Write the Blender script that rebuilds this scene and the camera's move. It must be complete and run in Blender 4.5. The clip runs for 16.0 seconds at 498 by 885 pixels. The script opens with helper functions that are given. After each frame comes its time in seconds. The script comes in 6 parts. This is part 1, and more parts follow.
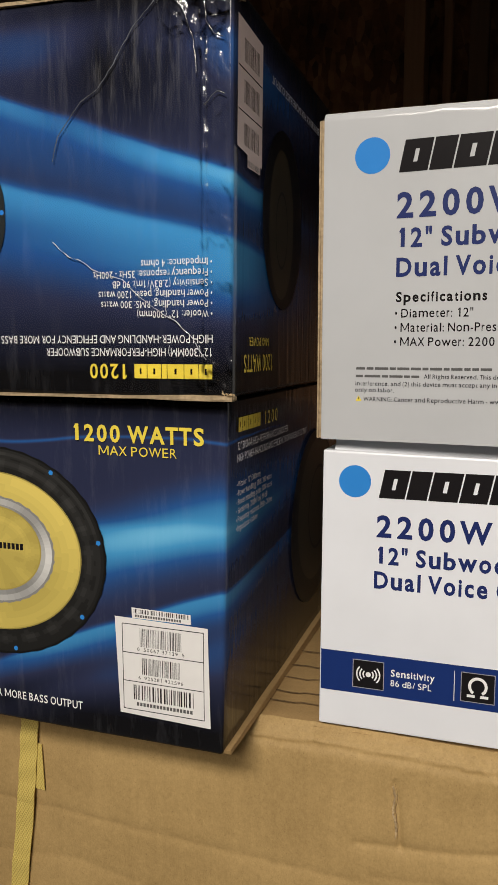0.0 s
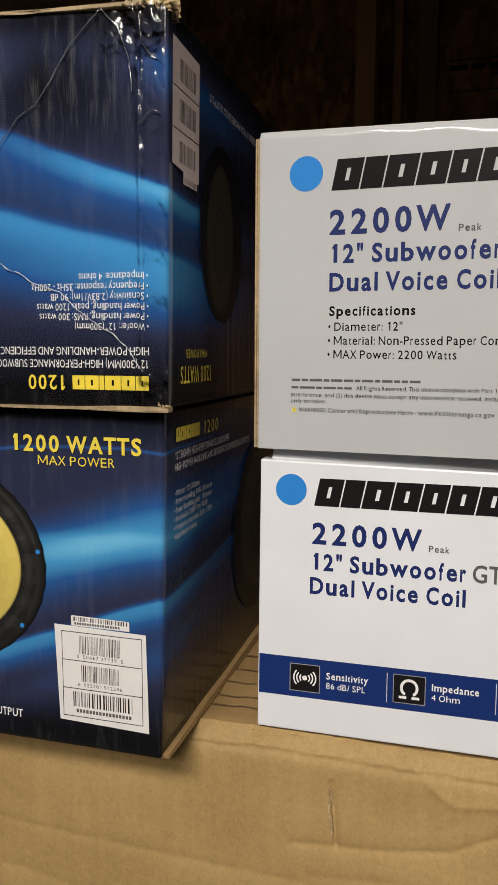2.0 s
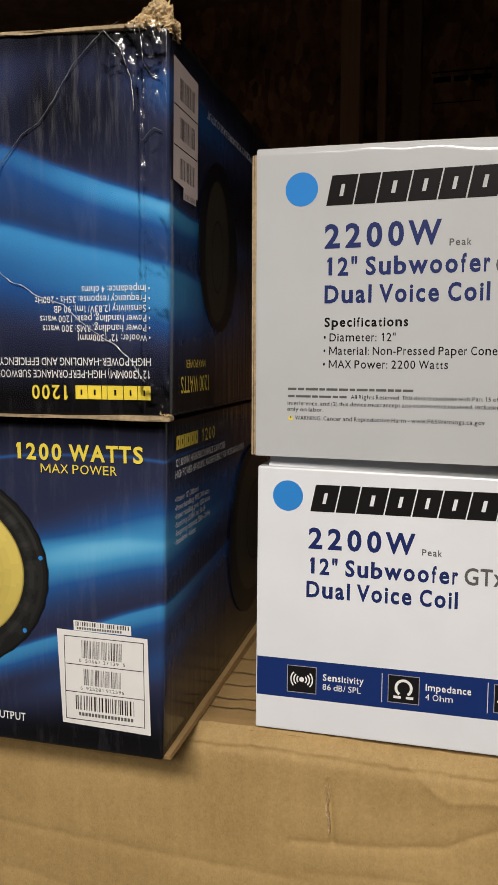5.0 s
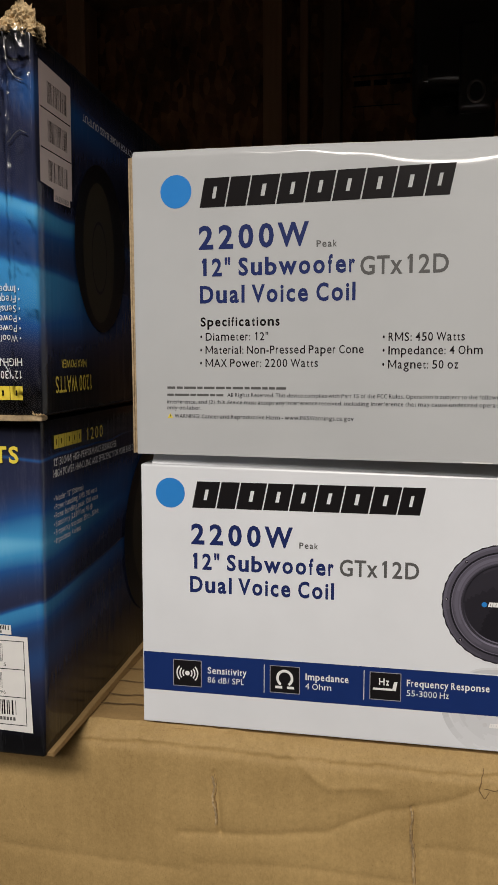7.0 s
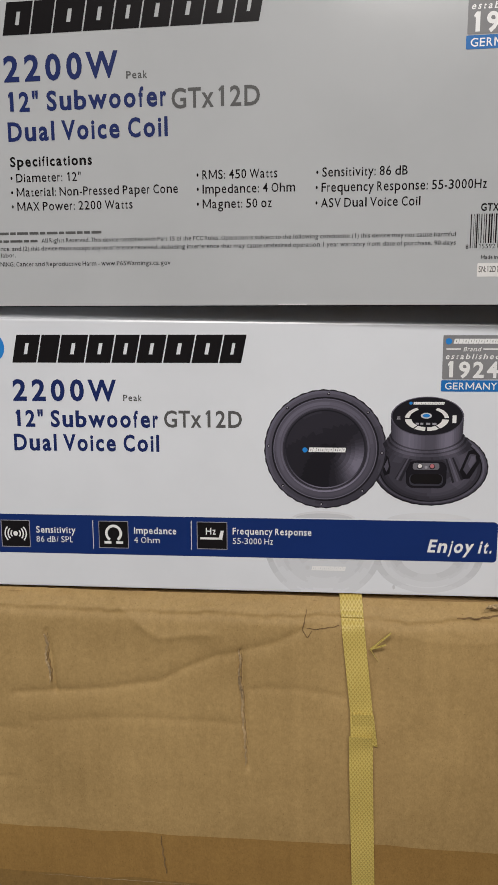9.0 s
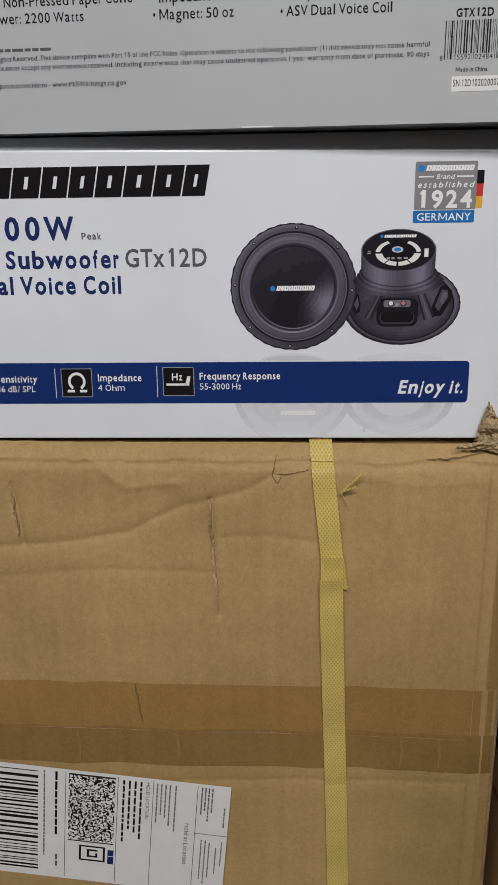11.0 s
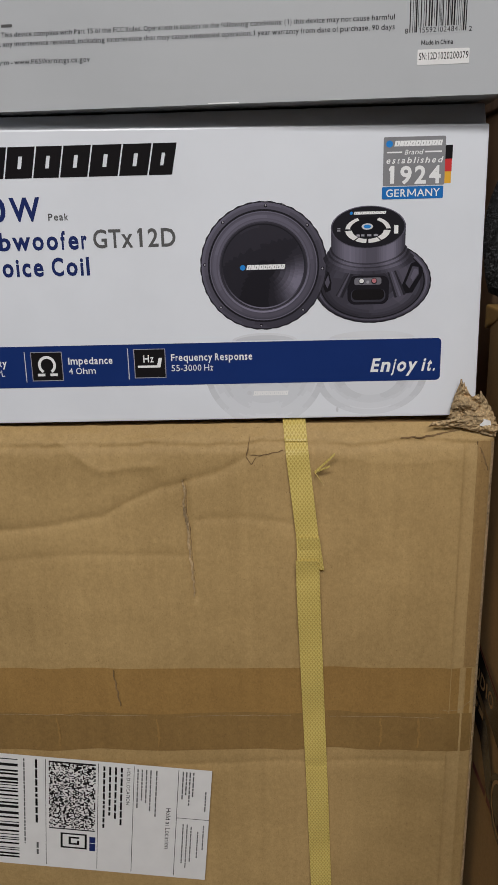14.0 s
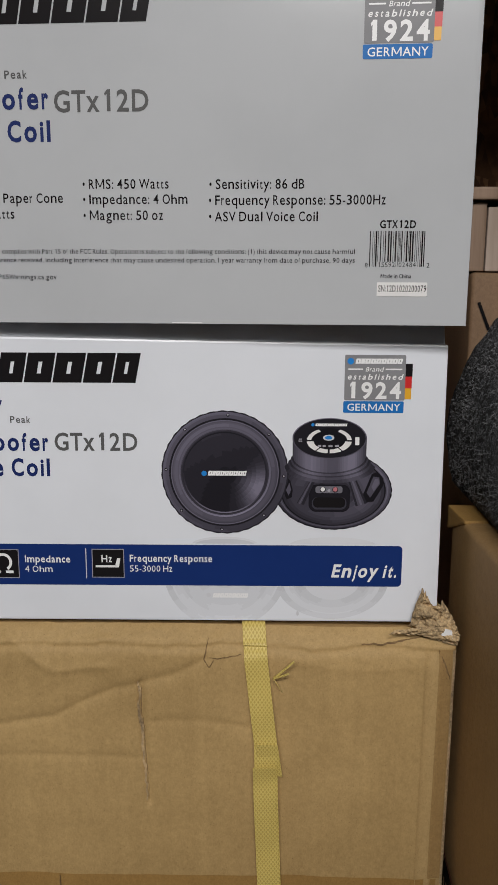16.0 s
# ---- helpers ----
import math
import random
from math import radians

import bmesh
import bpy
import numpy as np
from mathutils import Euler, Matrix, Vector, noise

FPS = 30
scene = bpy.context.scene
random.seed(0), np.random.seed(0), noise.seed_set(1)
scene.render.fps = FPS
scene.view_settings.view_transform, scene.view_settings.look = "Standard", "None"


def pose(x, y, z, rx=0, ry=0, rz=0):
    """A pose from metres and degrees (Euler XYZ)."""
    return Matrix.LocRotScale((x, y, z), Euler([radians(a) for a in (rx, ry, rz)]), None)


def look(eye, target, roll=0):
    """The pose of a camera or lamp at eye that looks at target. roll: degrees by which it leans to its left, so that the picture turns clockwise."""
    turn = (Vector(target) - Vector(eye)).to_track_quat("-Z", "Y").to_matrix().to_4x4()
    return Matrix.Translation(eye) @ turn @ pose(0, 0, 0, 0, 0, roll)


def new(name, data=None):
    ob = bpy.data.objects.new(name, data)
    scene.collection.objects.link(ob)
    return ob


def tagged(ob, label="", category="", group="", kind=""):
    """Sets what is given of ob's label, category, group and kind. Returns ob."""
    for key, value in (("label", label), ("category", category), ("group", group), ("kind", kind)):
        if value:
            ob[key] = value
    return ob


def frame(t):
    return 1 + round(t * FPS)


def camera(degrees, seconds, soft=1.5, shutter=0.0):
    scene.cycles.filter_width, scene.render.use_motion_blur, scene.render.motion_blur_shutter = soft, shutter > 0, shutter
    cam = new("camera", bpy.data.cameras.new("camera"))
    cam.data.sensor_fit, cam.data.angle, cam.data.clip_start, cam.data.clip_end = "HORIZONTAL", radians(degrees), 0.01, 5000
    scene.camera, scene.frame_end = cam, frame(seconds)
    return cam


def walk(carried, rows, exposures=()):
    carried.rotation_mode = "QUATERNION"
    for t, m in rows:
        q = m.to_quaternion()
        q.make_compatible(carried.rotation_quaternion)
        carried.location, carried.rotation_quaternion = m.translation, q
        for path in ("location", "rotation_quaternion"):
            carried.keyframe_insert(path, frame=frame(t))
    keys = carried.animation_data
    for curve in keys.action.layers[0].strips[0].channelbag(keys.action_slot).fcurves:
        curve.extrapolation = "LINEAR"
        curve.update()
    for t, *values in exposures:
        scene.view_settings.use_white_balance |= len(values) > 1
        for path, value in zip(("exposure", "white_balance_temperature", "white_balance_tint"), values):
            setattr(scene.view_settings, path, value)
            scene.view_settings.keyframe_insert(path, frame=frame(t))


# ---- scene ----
cam = camera(35.5, 16.0, soft=0.85)
PATH = [
    (0, (-0.013, 0.252, 1.039), (-0.665, 2.127, 0.795), -0.0),
    (0.5, (-0.013, 0.25, 1.041), (-0.648, 2.131, 0.798), 0.2),
    (1, (-0.004, 0.245, 1.043), (-0.607, 2.138, 0.816), 0.3),
    (1.5, (0.002, 0.245, 1.042), (-0.568, 2.148, 0.811), 0.3),
    (2, (0.004, 0.247, 1.044), (-0.555, 2.153, 0.809), 0.3),
    (2.5, (0.001, 0.241, 1.044), (-0.548, 2.152, 0.822), 0.2),
    (3, (-0.002, 0.243, 1.047), (-0.551, 2.151, 0.809), 0.3),
    (3.5, (-0.005, 0.239, 1.046), (-0.539, 2.153, 0.821), 0.2),
    (6, (0.013, 0.232, 1.047), (-0.483, 2.157, 0.828), 0.4),
    (6.5, (0.043, 0.241, 1.046), (-0.394, 2.181, 0.827), 0.0),
    (7, (0.046, 0.234, 1.046), (-0.354, 2.182, 0.826), -0.2),
    (7.5, (0.046, 0.225, 1.046), (-0.314, 2.18, 0.821), -0.3),
    (8, (0.064, 0.22, 1.037), (-0.221, 2.186, 0.807), -0.2),
    (8.5, (0.089, 0.216, 1.03), (-0.135, 2.189, 0.795), -0.1),
    (9, (0.105, 0.241, 0.99), (-0.085, 2.196, 0.614), -0.3),
    (9.5, (0.11, 0.236, 0.968), (-0.045, 2.182, 0.535), -0.3),
    (10, (0.111, 0.237, 0.949), (-0.035, 2.163, 0.429), -0.5),
    (12.5, (0.104, 0.248, 0.936), (0.02, 2.16, 0.354), -0.8),
    (13, (0.11, 0.243, 0.936), (0.028, 2.157, 0.363), -0.8),
    (13.5, (0.111, 0.242, 0.934), (0.029, 2.154, 0.355), -1.1),
    (14, (0.116, 0.243, 0.931), (0.031, 2.153, 0.344), -1.4),
    (14.5, (0.125, 0.233, 0.937), (0.067, 2.15, 0.37), -1.3),
    (15, (0.129, 0.249, 0.977), (0.077, 2.188, 0.488), -0.8),
    (15.5, (0.137, 0.264, 1.005), (0.09, 2.215, 0.57), -0.3),
    (16, (0.13, 0.268, 1.007), (0.088, 2.225, 0.598), 0.2),
]
EXPOSURES = [(0.0, 0.08, 6500, 10), (3.5, 0.06, 6450, 10), (6.0, 0.02, 6450, 10), (7.0, -0.20, 6400, 10), (8.5, -0.24, 6200, 10), (10.0, -0.30, 5950, 10), (13.0, -0.32, 5900, 10), (16.0, -0.32, 5950, 10)]
SHADE_DECK_Y, SHADE_DECK_Z = 0.88, 1.74
walk(cam, [(t, look(eye, target, roll)) for t, eye, target, roll in PATH], EXPOSURES)

# ---- light ----
world = bpy.data.worlds.new("world")
world.use_nodes = True
world.node_tree.nodes["Background"].inputs[0].default_value = (0.9, 0.95, 1.0, 1)
world.node_tree.nodes["Background"].inputs[1].default_value = 0.02
scene.world = world


def area_lamp(name, m, sx, sy, watts, colour):
    data = bpy.data.lights.new(name, "AREA")
    data.shape, data.size, data.size_y, data.energy, data.color = "RECTANGLE", sx, sy, watts, colour
    data.spread = radians(100)
    ob = new(name, data)
    ob.matrix_world = m
    return tagged(ob, "unseen light panel that lights the stacked boxes", "ceiling light")


# main ceiling lamp, out of view
area_lamp("unseen_light", look((-0.05, -1.15, 2.33), (0.03, 0.7, 1.02)), 1.0, 0.4, 19.5, (1.0, 0.922, 0.828))
# added fill lamp: lifts the shaded gaps and the blue boxes' right sides
area_lamp("unseen_light", look((0.40, -1.85, 2.33), (0.0, 0.75, 0.98)), 1.0, 0.4, 10.5, (1.0, 0.922, 0.828))

# ---- materials ----


def nodes_of(name):
    m = bpy.data.materials.new(name)
    m.use_nodes = True
    t = m.node_tree
    return m, t, t.nodes["Principled BSDF"]


def math_node(t, op, a, b=None, c=None):
    n = t.nodes.new("ShaderNodeMath")
    n.operation = op
    for i, v in enumerate((a, b, c)):
        if v is None:
            continue
        if isinstance(v, (int, float)):
            n.inputs[i].default_value = v
        else:
            t.links.new(v, n.inputs[i])
    return n.outputs[0]


def noise_node(t, scale, detail=4.0, stretch=None, rough=0.55):
    tc = t.nodes.new("ShaderNodeTexCoord")
    out = tc.outputs["Object"]
    if stretch:
        mp = t.nodes.new("ShaderNodeMapping")
        mp.inputs["Scale"].default_value = stretch
        t.links.new(out, mp.inputs["Vector"])
        out = mp.outputs[0]
    n = t.nodes.new("ShaderNodeTexNoise")
    n.inputs["Scale"].default_value, n.inputs["Detail"].default_value, n.inputs["Roughness"].default_value = scale, detail, rough
    t.links.new(out, n.inputs["Vector"])
    return n.outputs["Fac"]


def ramp(t, fac, stops):
    n = t.nodes.new("ShaderNodeValToRGB")
    e = n.color_ramp.elements
    while len(e) < len(stops):
        e.new(0.5)
    for k, (p, c) in zip(e, stops):
        k.position, k.color = p, (*c, 1)
    t.links.new(fac, n.inputs[0])
    return n.outputs[0]


def mix(t, fac, a, b, mode="MIX"):
    n = t.nodes.new("ShaderNodeMix")
    n.data_type, n.blend_type = "RGBA", mode
    for sock, v in ((n.inputs[0], fac), (n.inputs[6], a), (n.inputs[7], b)):
        if isinstance(v, (int, float)):
            sock.default_value = v
        elif isinstance(v, tuple):
            sock.default_value = (*v, 1)
        else:
            t.links.new(v, sock)
    return n.outputs[2]


def bump(t, bsdf, height, strength, distance=0.001):
    n = t.nodes.new("ShaderNodeBump")
    n.inputs["Strength"].default_value, n.inputs["Distance"].default_value = strength, distance
    t.links.new(height, n.inputs["Height"])
    t.links.new(n.outputs[0], bsdf.inputs["Normal"])


def plain(name, colour, rough=0.5, metal=0.0, vary=0.12, scale=60, bumpy=0.05, coat=0.0, stretch=None):
    """A surface with a mild two-scale variation."""
    m, t, b = nodes_of(name)
    fine = noise_node(t, scale, 5, stretch)
    broad = noise_node(t, scale / 9, 3)
    lo = tuple(c * (1 - vary) for c in colour)
    hi = tuple(min(1, c * (1 + vary)) for c in colour)
    f = math_node(t, "ADD", math_node(t, "MULTIPLY", fine, 0.5), math_node(t, "MULTIPLY", broad, 0.5))
    t.links.new(ramp(t, f, ((0.35, lo), (0.65, hi))), b.inputs["Base Color"])
    b.inputs["Roughness"].default_value, b.inputs["Metallic"].default_value = rough, metal
    b.inputs["Coat Weight"].default_value = coat
    b.inputs["Coat Roughness"].default_value = 0.12
    if bumpy:
        bump(t, b, fine, bumpy)
    return m


def kraft(name, lo, hi, coat=0.0):
    """Brown corrugated board: fibre flecks, faint vertical flute lines, stains."""
    m, t, b = nodes_of(name)
    fibre = noise_node(t, 850, 6, (1, 1, 0.6), 0.75)
    cloud = noise_node(t, 9, 5)
    flute = noise_node(t, 130, 2, (1, 1, 0.012))
    f = math_node(t, "ADD", math_node(t, "MULTIPLY", cloud, 0.42), math_node(t, "MULTIPLY", fibre, 0.45))
    f = math_node(t, "ADD", f, math_node(t, "MULTIPLY", flute, 0.13))
    f = math_node(t, "ADD", f, math_node(t, "MULTIPLY", math_node(t, "SUBTRACT", noise_node(t, 260, 5, None, 0.7), 0.5), 0.30))
    col = ramp(t, f, ((0.36, lo), (0.62, hi)))
    fleck = ramp(t, noise_node(t, 1500, 3), ((0.27, (0.35, 0.3, 0.25)), (0.36, (1, 1, 1))))
    t.links.new(mix(t, 0.7, col, fleck, "MULTIPLY"), b.inputs["Base Color"])
    b.inputs["Roughness"].default_value = 0.72
    b.inputs["Coat Weight"].default_value, b.inputs["Coat Roughness"].default_value = coat, 0.2
    bump(t, b, math_node(t, "ADD", math_node(t, "MULTIPLY", flute, 1.1), fibre), 0.24, 0.0008)
    return m


def gloss_board(name, colour, rough=0.28):
    """Coated white board: very faint flute washboarding under a gloss film."""
    m, t, b = nodes_of(name)
    flute = noise_node(t, 95, 2, (1, 0.5, 0.02))
    smudge = noise_node(t, 14, 5)
    lo = tuple(c * 0.95 for c in colour)
    t.links.new(ramp(t, smudge, ((0.35, lo), (0.6, colour))), b.inputs["Base Color"])
    b.inputs["Roughness"].default_value = rough
    b.inputs["Specular IOR Level"].default_value = 0.5
    bump(t, b, flute, 0.15, 0.0006)
    return m


def streak_board(name, bands, side_fade, wear=None):
    """Dark blue printed board with curved light streaks; u runs along the faces from the near edge, v is height above the base."""
    m, t, b = nodes_of(name)
    uv = t.nodes.new("ShaderNodeUVMap")
    sep = t.nodes.new("ShaderNodeSeparateXYZ")
    t.links.new(uv.outputs[0], sep.inputs[0])
    u, v = sep.outputs[0], sep.outputs[1]
    warp = math_node(t, "MULTIPLY", math_node(t, "SUBTRACT", noise_node(t, 9, 2), 0.5), 0.012)
    bend = math_node(t, "ADD", math_node(t, "MINIMUM", u, 0.0), math_node(t, "MULTIPLY", math_node(t, "MAXIMUM", u, 0.0), 0.12))
    total = None
    for v0, slope, curve, above, below, power in bands:
        line = math_node(t, "ADD", math_node(t, "MULTIPLY", bend, slope), v0)
        line = math_node(t, "ADD", line, math_node(t, "MULTIPLY", math_node(t, "MULTIPLY", bend, bend), curve))
        d = math_node(t, "SUBTRACT", math_node(t, "ADD", v, warp), line)
        up = math_node(t, "GREATER_THAN", d, 0.0)
        w = math_node(t, "ADD", math_node(t, "MULTIPLY", up, above - below), below)
        q = math_node(t, "DIVIDE", d, w)
        g = math_node(t, "EXPONENT", math_node(t, "MULTIPLY", math_node(t, "MULTIPLY", q, q), -1.0))
        g = math_node(t, "MULTIPLY", g, power)
        total = g if total is None else math_node(t, "ADD", total, g)
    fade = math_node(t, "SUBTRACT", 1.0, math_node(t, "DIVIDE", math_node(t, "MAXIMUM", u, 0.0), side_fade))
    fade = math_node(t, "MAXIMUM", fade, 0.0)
    ends = math_node(t, "MULTIPLY", math_node(t, "MAXIMUM", math_node(t, "MINIMUM", math_node(t, "DIVIDE", math_node(t, "SUBTRACT", v, 0.012), 0.04), 1.0), 0.0),
                     math_node(t, "MINIMUM", math_node(t, "DIVIDE", math_node(t, "SUBTRACT", 0.208, v), 0.024), 1.0))
    ends = math_node(t, "MAXIMUM", ends, 0.0)
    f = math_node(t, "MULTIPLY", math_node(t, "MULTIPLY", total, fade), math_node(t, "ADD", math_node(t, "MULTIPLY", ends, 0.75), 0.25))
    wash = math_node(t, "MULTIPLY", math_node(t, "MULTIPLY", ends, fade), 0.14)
    f = math_node(t, "ADD", f, wash)
    if wear:
        du = math_node(t, "DIVIDE", math_node(t, "SUBTRACT", u, wear[0]), wear[2])
        dv = math_node(t, "DIVIDE", math_node(t, "SUBTRACT", v, wear[1]), wear[3])
        d2 = math_node(t, "ADD", math_node(t, "MULTIPLY", du, du), math_node(t, "MULTIPLY", dv, dv))
        rub = math_node(t, "EXPONENT", math_node(t, "MULTIPLY", d2, -1.0))
        rub = math_node(t, "MULTIPLY", rub, math_node(t, "ADD", noise_node(t, 45, 5, (1, 1, 0.2), 0.7), 0.45))
        f = math_node(t, "MULTIPLY", f, math_node(t, "MAXIMUM", math_node(t, "SUBTRACT", 1.0, rub), 0.05))
    col = ramp(t, f, ((0.0, (0.006, 0.006, 0.007)), (0.17, (0.026, 0.032, 0.074)), (0.45, (0.02, 0.085, 0.27)), (0.72, (0.055, 0.28, 0.55)), (1.0, (0.22, 0.60, 0.85))))
    scuff = ramp(t, noise_node(t, 130, 7, (1, 1, 0.16), 0.75), ((0.52, (0, 0, 0)), (0.74, (0.018, 0.018, 0.020))))
    col = mix(t, 1.0, col, scuff, "ADD")
    if wear:
        # pale rub marks down the worn patch
        marks = ramp(t, noise_node(t, 210, 6, (1, 1, 0.10), 0.75), ((0.50, (0, 0, 0)), (0.70, (0.075, 0.075, 0.075))))
        col = mix(t, 1.0, col, mix(t, rub, (0.0, 0.0, 0.0), marks), "ADD")
    t.links.new(col, b.inputs["Base Color"])
    rough = math_node(t, "ADD", math_node(t, "MULTIPLY", noise_node(t, 40, 4), 0.16), 0.06)
    t.links.new(rough, b.inputs["Roughness"])
    b.inputs["Specular IOR Level"].default_value = 0.26
    flute = noise_node(t, 150, 3, (1, 1, 0.02))
    dimple = noise_node(t, 28, 4)
    bump(t, b, math_node(t, "ADD", flute, math_node(t, "MULTIPLY", dimple, 1.2)), 0.26, 0.0012)
    return m


M_KRAFT = kraft("kraft_board", (0.315, 0.206, 0.076), (0.475, 0.322, 0.131))
M_KRAFT_B = kraft("kraft_board_brown", (0.235, 0.138, 0.051), (0.350, 0.218, 0.086))
M_FLAP = kraft("kraft_flap", (0.30, 0.19, 0.075), (0.41, 0.265, 0.11))
M_GLINT = plain("tape_glint", (0.42, 0.33, 0.20), 0.2, 0, 0.3, 300, 0.3, 1.0)
M_EDGE = plain("board_edge", (0.36, 0.27, 0.16), 0.85, 0, 0.35, 500, 0.5)
M_FLUTE = plain("flute_shadow", (0.19, 0.118, 0.05), 0.9, 0, 0.4, 500, 0.5)
M_TORN = plain("torn_fibre", (0.47, 0.345, 0.19), 0.95, 0, 0.55, 600, 1.0)
M_TAPE = kraft("brown_packing_tape", (0.255, 0.142, 0.036), (0.365, 0.215, 0.058), coat=0.22)
M_TAPE_LAP = kraft("lapped_packing_tape", (0.200, 0.115, 0.031), (0.295, 0.176, 0.050), coat=0.15)
M_CORNER = kraft("taped_corner_board", (0.25, 0.152, 0.050), (0.37, 0.232, 0.085), coat=0.15)
# reddish carton board, darkened to include the shade behind the boxes
M_BACKBOARD_SHADED = kraft("shaded_red_brown_board", (0.17, 0.100, 0.052), (0.265, 0.165, 0.090))
M_CLEAR = kraft("clear_tape_on_board", (0.35, 0.232, 0.090), (0.49, 0.335, 0.140), coat=0.14)
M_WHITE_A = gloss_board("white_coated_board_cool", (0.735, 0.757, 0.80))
# white board of the upper box, greyed to put its dimmer light in the colour
M_WHITE_DIM = gloss_board("white_coated_board_dimmed", (0.480, 0.493, 0.508), 0.16)
M_NAVY = plain("navy_ink", (0.011, 0.030, 0.145), 0.3, 0, 0.06, 40, 0.02)
M_INKBLUE = plain("dark_blue_ink", (0.013, 0.024, 0.115), 0.4, 0, 0.05, 40, 0)
M_BLACK = plain("black_ink", (0.012, 0.011, 0.012), 0.22, 0, 0.1, 40, 0.02)
M_GREY = plain("grey_ink", (0.10, 0.10, 0.10), 0.35, 0, 0.06, 40, 0)
M_DISC = plain("sky_blue_ink", (0.030, 0.215, 0.60), 0.3, 0, 0.05, 40, 0)
M_PAPER = plain("white_ink", (0.80, 0.80, 0.80), 0.4, 0, 0.03, 60, 0)
M_LABEL = plain("label_paper", (0.74, 0.73, 0.72), 0.55, 0, 0.04, 90, 0.05)
M_LABEL_P = plain("pinkish_label_paper", (0.66, 0.56, 0.54), 0.5, 0, 0.05, 90, 0.05)
M_YELLOW = plain("yellow_ink", (0.74, 0.60, 0.07), 0.35, 0, 0.06, 60, 0.02)
# woofer cone ink for the side faces, with their shade in the colour
M_CONE_SHADED = plain("printed_shaded_cone", (0.050, 0.042, 0.028), 0.3, 0, 0.15, 30, 0.03)
M_RUBBER = plain("printed_black_rubber", (0.018, 0.022, 0.024), 0.35, 0, 0.3, 50, 0.04)
# shaded copy of the rubber ink, for the side faces
M_RUBBER_SHADED = plain("printed_shaded_rubber", (0.007, 0.007, 0.009), 0.35, 0, 0.3, 50, 0.04)
M_BADGE = plain("badge_grey_ink", (0.22, 0.22, 0.23), 0.35, 0, 0.15, 30, 0)
M_BADGEBLUE = plain("badge_blue_ink", (0.02, 0.15, 0.45), 0.35, 0, 0.08, 30, 0)
M_RED = plain("red_ink", (0.55, 0.02, 0.02), 0.35, 0, 0.05, 40, 0)
M_ROSE = plain("printed_rose", (0.45, 0.16, 0.18), 0.35, 0, 0.1, 40, 0)
M_GOLD = plain("gold_ink", (0.72, 0.38, 0.02), 0.35, 0, 0.05, 40, 0)
M_GHOST = plain("pale_grey_ink", (0.56, 0.57, 0.60), 0.3, 0, 0.08, 25, 0)
M_GHOST_B = plain("paler_grey_ink", (0.66, 0.67, 0.70), 0.3, 0, 0.08, 25, 0)
M_SPK_A = plain("printed_charcoal_rim", (0.036, 0.034, 0.046), 0.3, 0, 0.25, 60, 0)
M_SPK_B = plain("printed_grey_ring", (0.10, 0.096, 0.125), 0.3, 0, 0.2, 60, 0)
M_SPK_C = plain("printed_dark_cone_black", (0.014, 0.013, 0.017), 0.22, 0, 0.3, 25, 0)
M_SPK_D = plain("printed_mid_grey", (0.16, 0.155, 0.18), 0.3, 0, 0.25, 50, 0)
M_SPK_E = plain("printed_light_grey", (0.33, 0.32, 0.36), 0.3, 0, 0.3, 50, 0)

for ink in (M_NAVY, M_INKBLUE, M_BLACK, M_GREY, M_DISC, M_BADGE, M_BADGEBLUE, M_SPK_A, M_SPK_B, M_SPK_C, M_SPK_D):
    ink.node_tree.nodes["Principled BSDF"].inputs["Specular IOR Level"].default_value = 0.16

# ---- building helpers ----
ORIGIN = {}


def thing(name, base, label, category, group="", kind=""):
    ob = new(name)
    ob.location = base
    ob.empty_display_size = 0.02
    ORIGIN[ob] = Vector(base)
    return tagged(ob, label, category, group, kind)


def part(name, bm, material, parent, label="", smooth=False):
    """Links a bmesh, drawn in world places, as one mesh object under a thing or a part."""
    bm.transform(Matrix.Translation(-ORIGIN[parent]))
    mesh = bpy.data.meshes.new(name)
    bm.to_mesh(mesh)
    bm.free()
    mesh.materials.append(material)
    if smooth:
        for p in mesh.polygons:
            p.use_smooth = True
    ob = new(name, mesh)
    ob.parent = parent
    ORIGIN[ob] = ORIGIN[parent]
    return tagged(ob, label)


def lone(name, bm, material, base, label, category, kind="", smooth=False, group=""):
    """A thing that is one mesh."""
    bm.transform(Matrix.Translation(-Vector(base)))
    mesh = bpy.data.meshes.new(name)
    bm.to_mesh(mesh)
    bm.free()
    mesh.materials.append(material)
    if smooth:
        for p in mesh.polygons:
            p.use_smooth = True
    ob = new(name, mesh)
    ob.location = base
    return tagged(ob, label, category, group, kind)


def grid_bm(f, nu, nv):
    """A sheet of nu by nv quads; f(s, t) gives its points for s, t in 0..1."""
    bm = bmesh.new()
    v = [[bm.verts.new(f(i / nu, j / nv)) for i in range(nu + 1)] for j in range(nv + 1)]
    for j in range(nv):
        for i in range(nu):
            bm.faces.new((v[j][i], v[j][i + 1], v[j + 1][i + 1], v[j + 1][i]))
    return bm


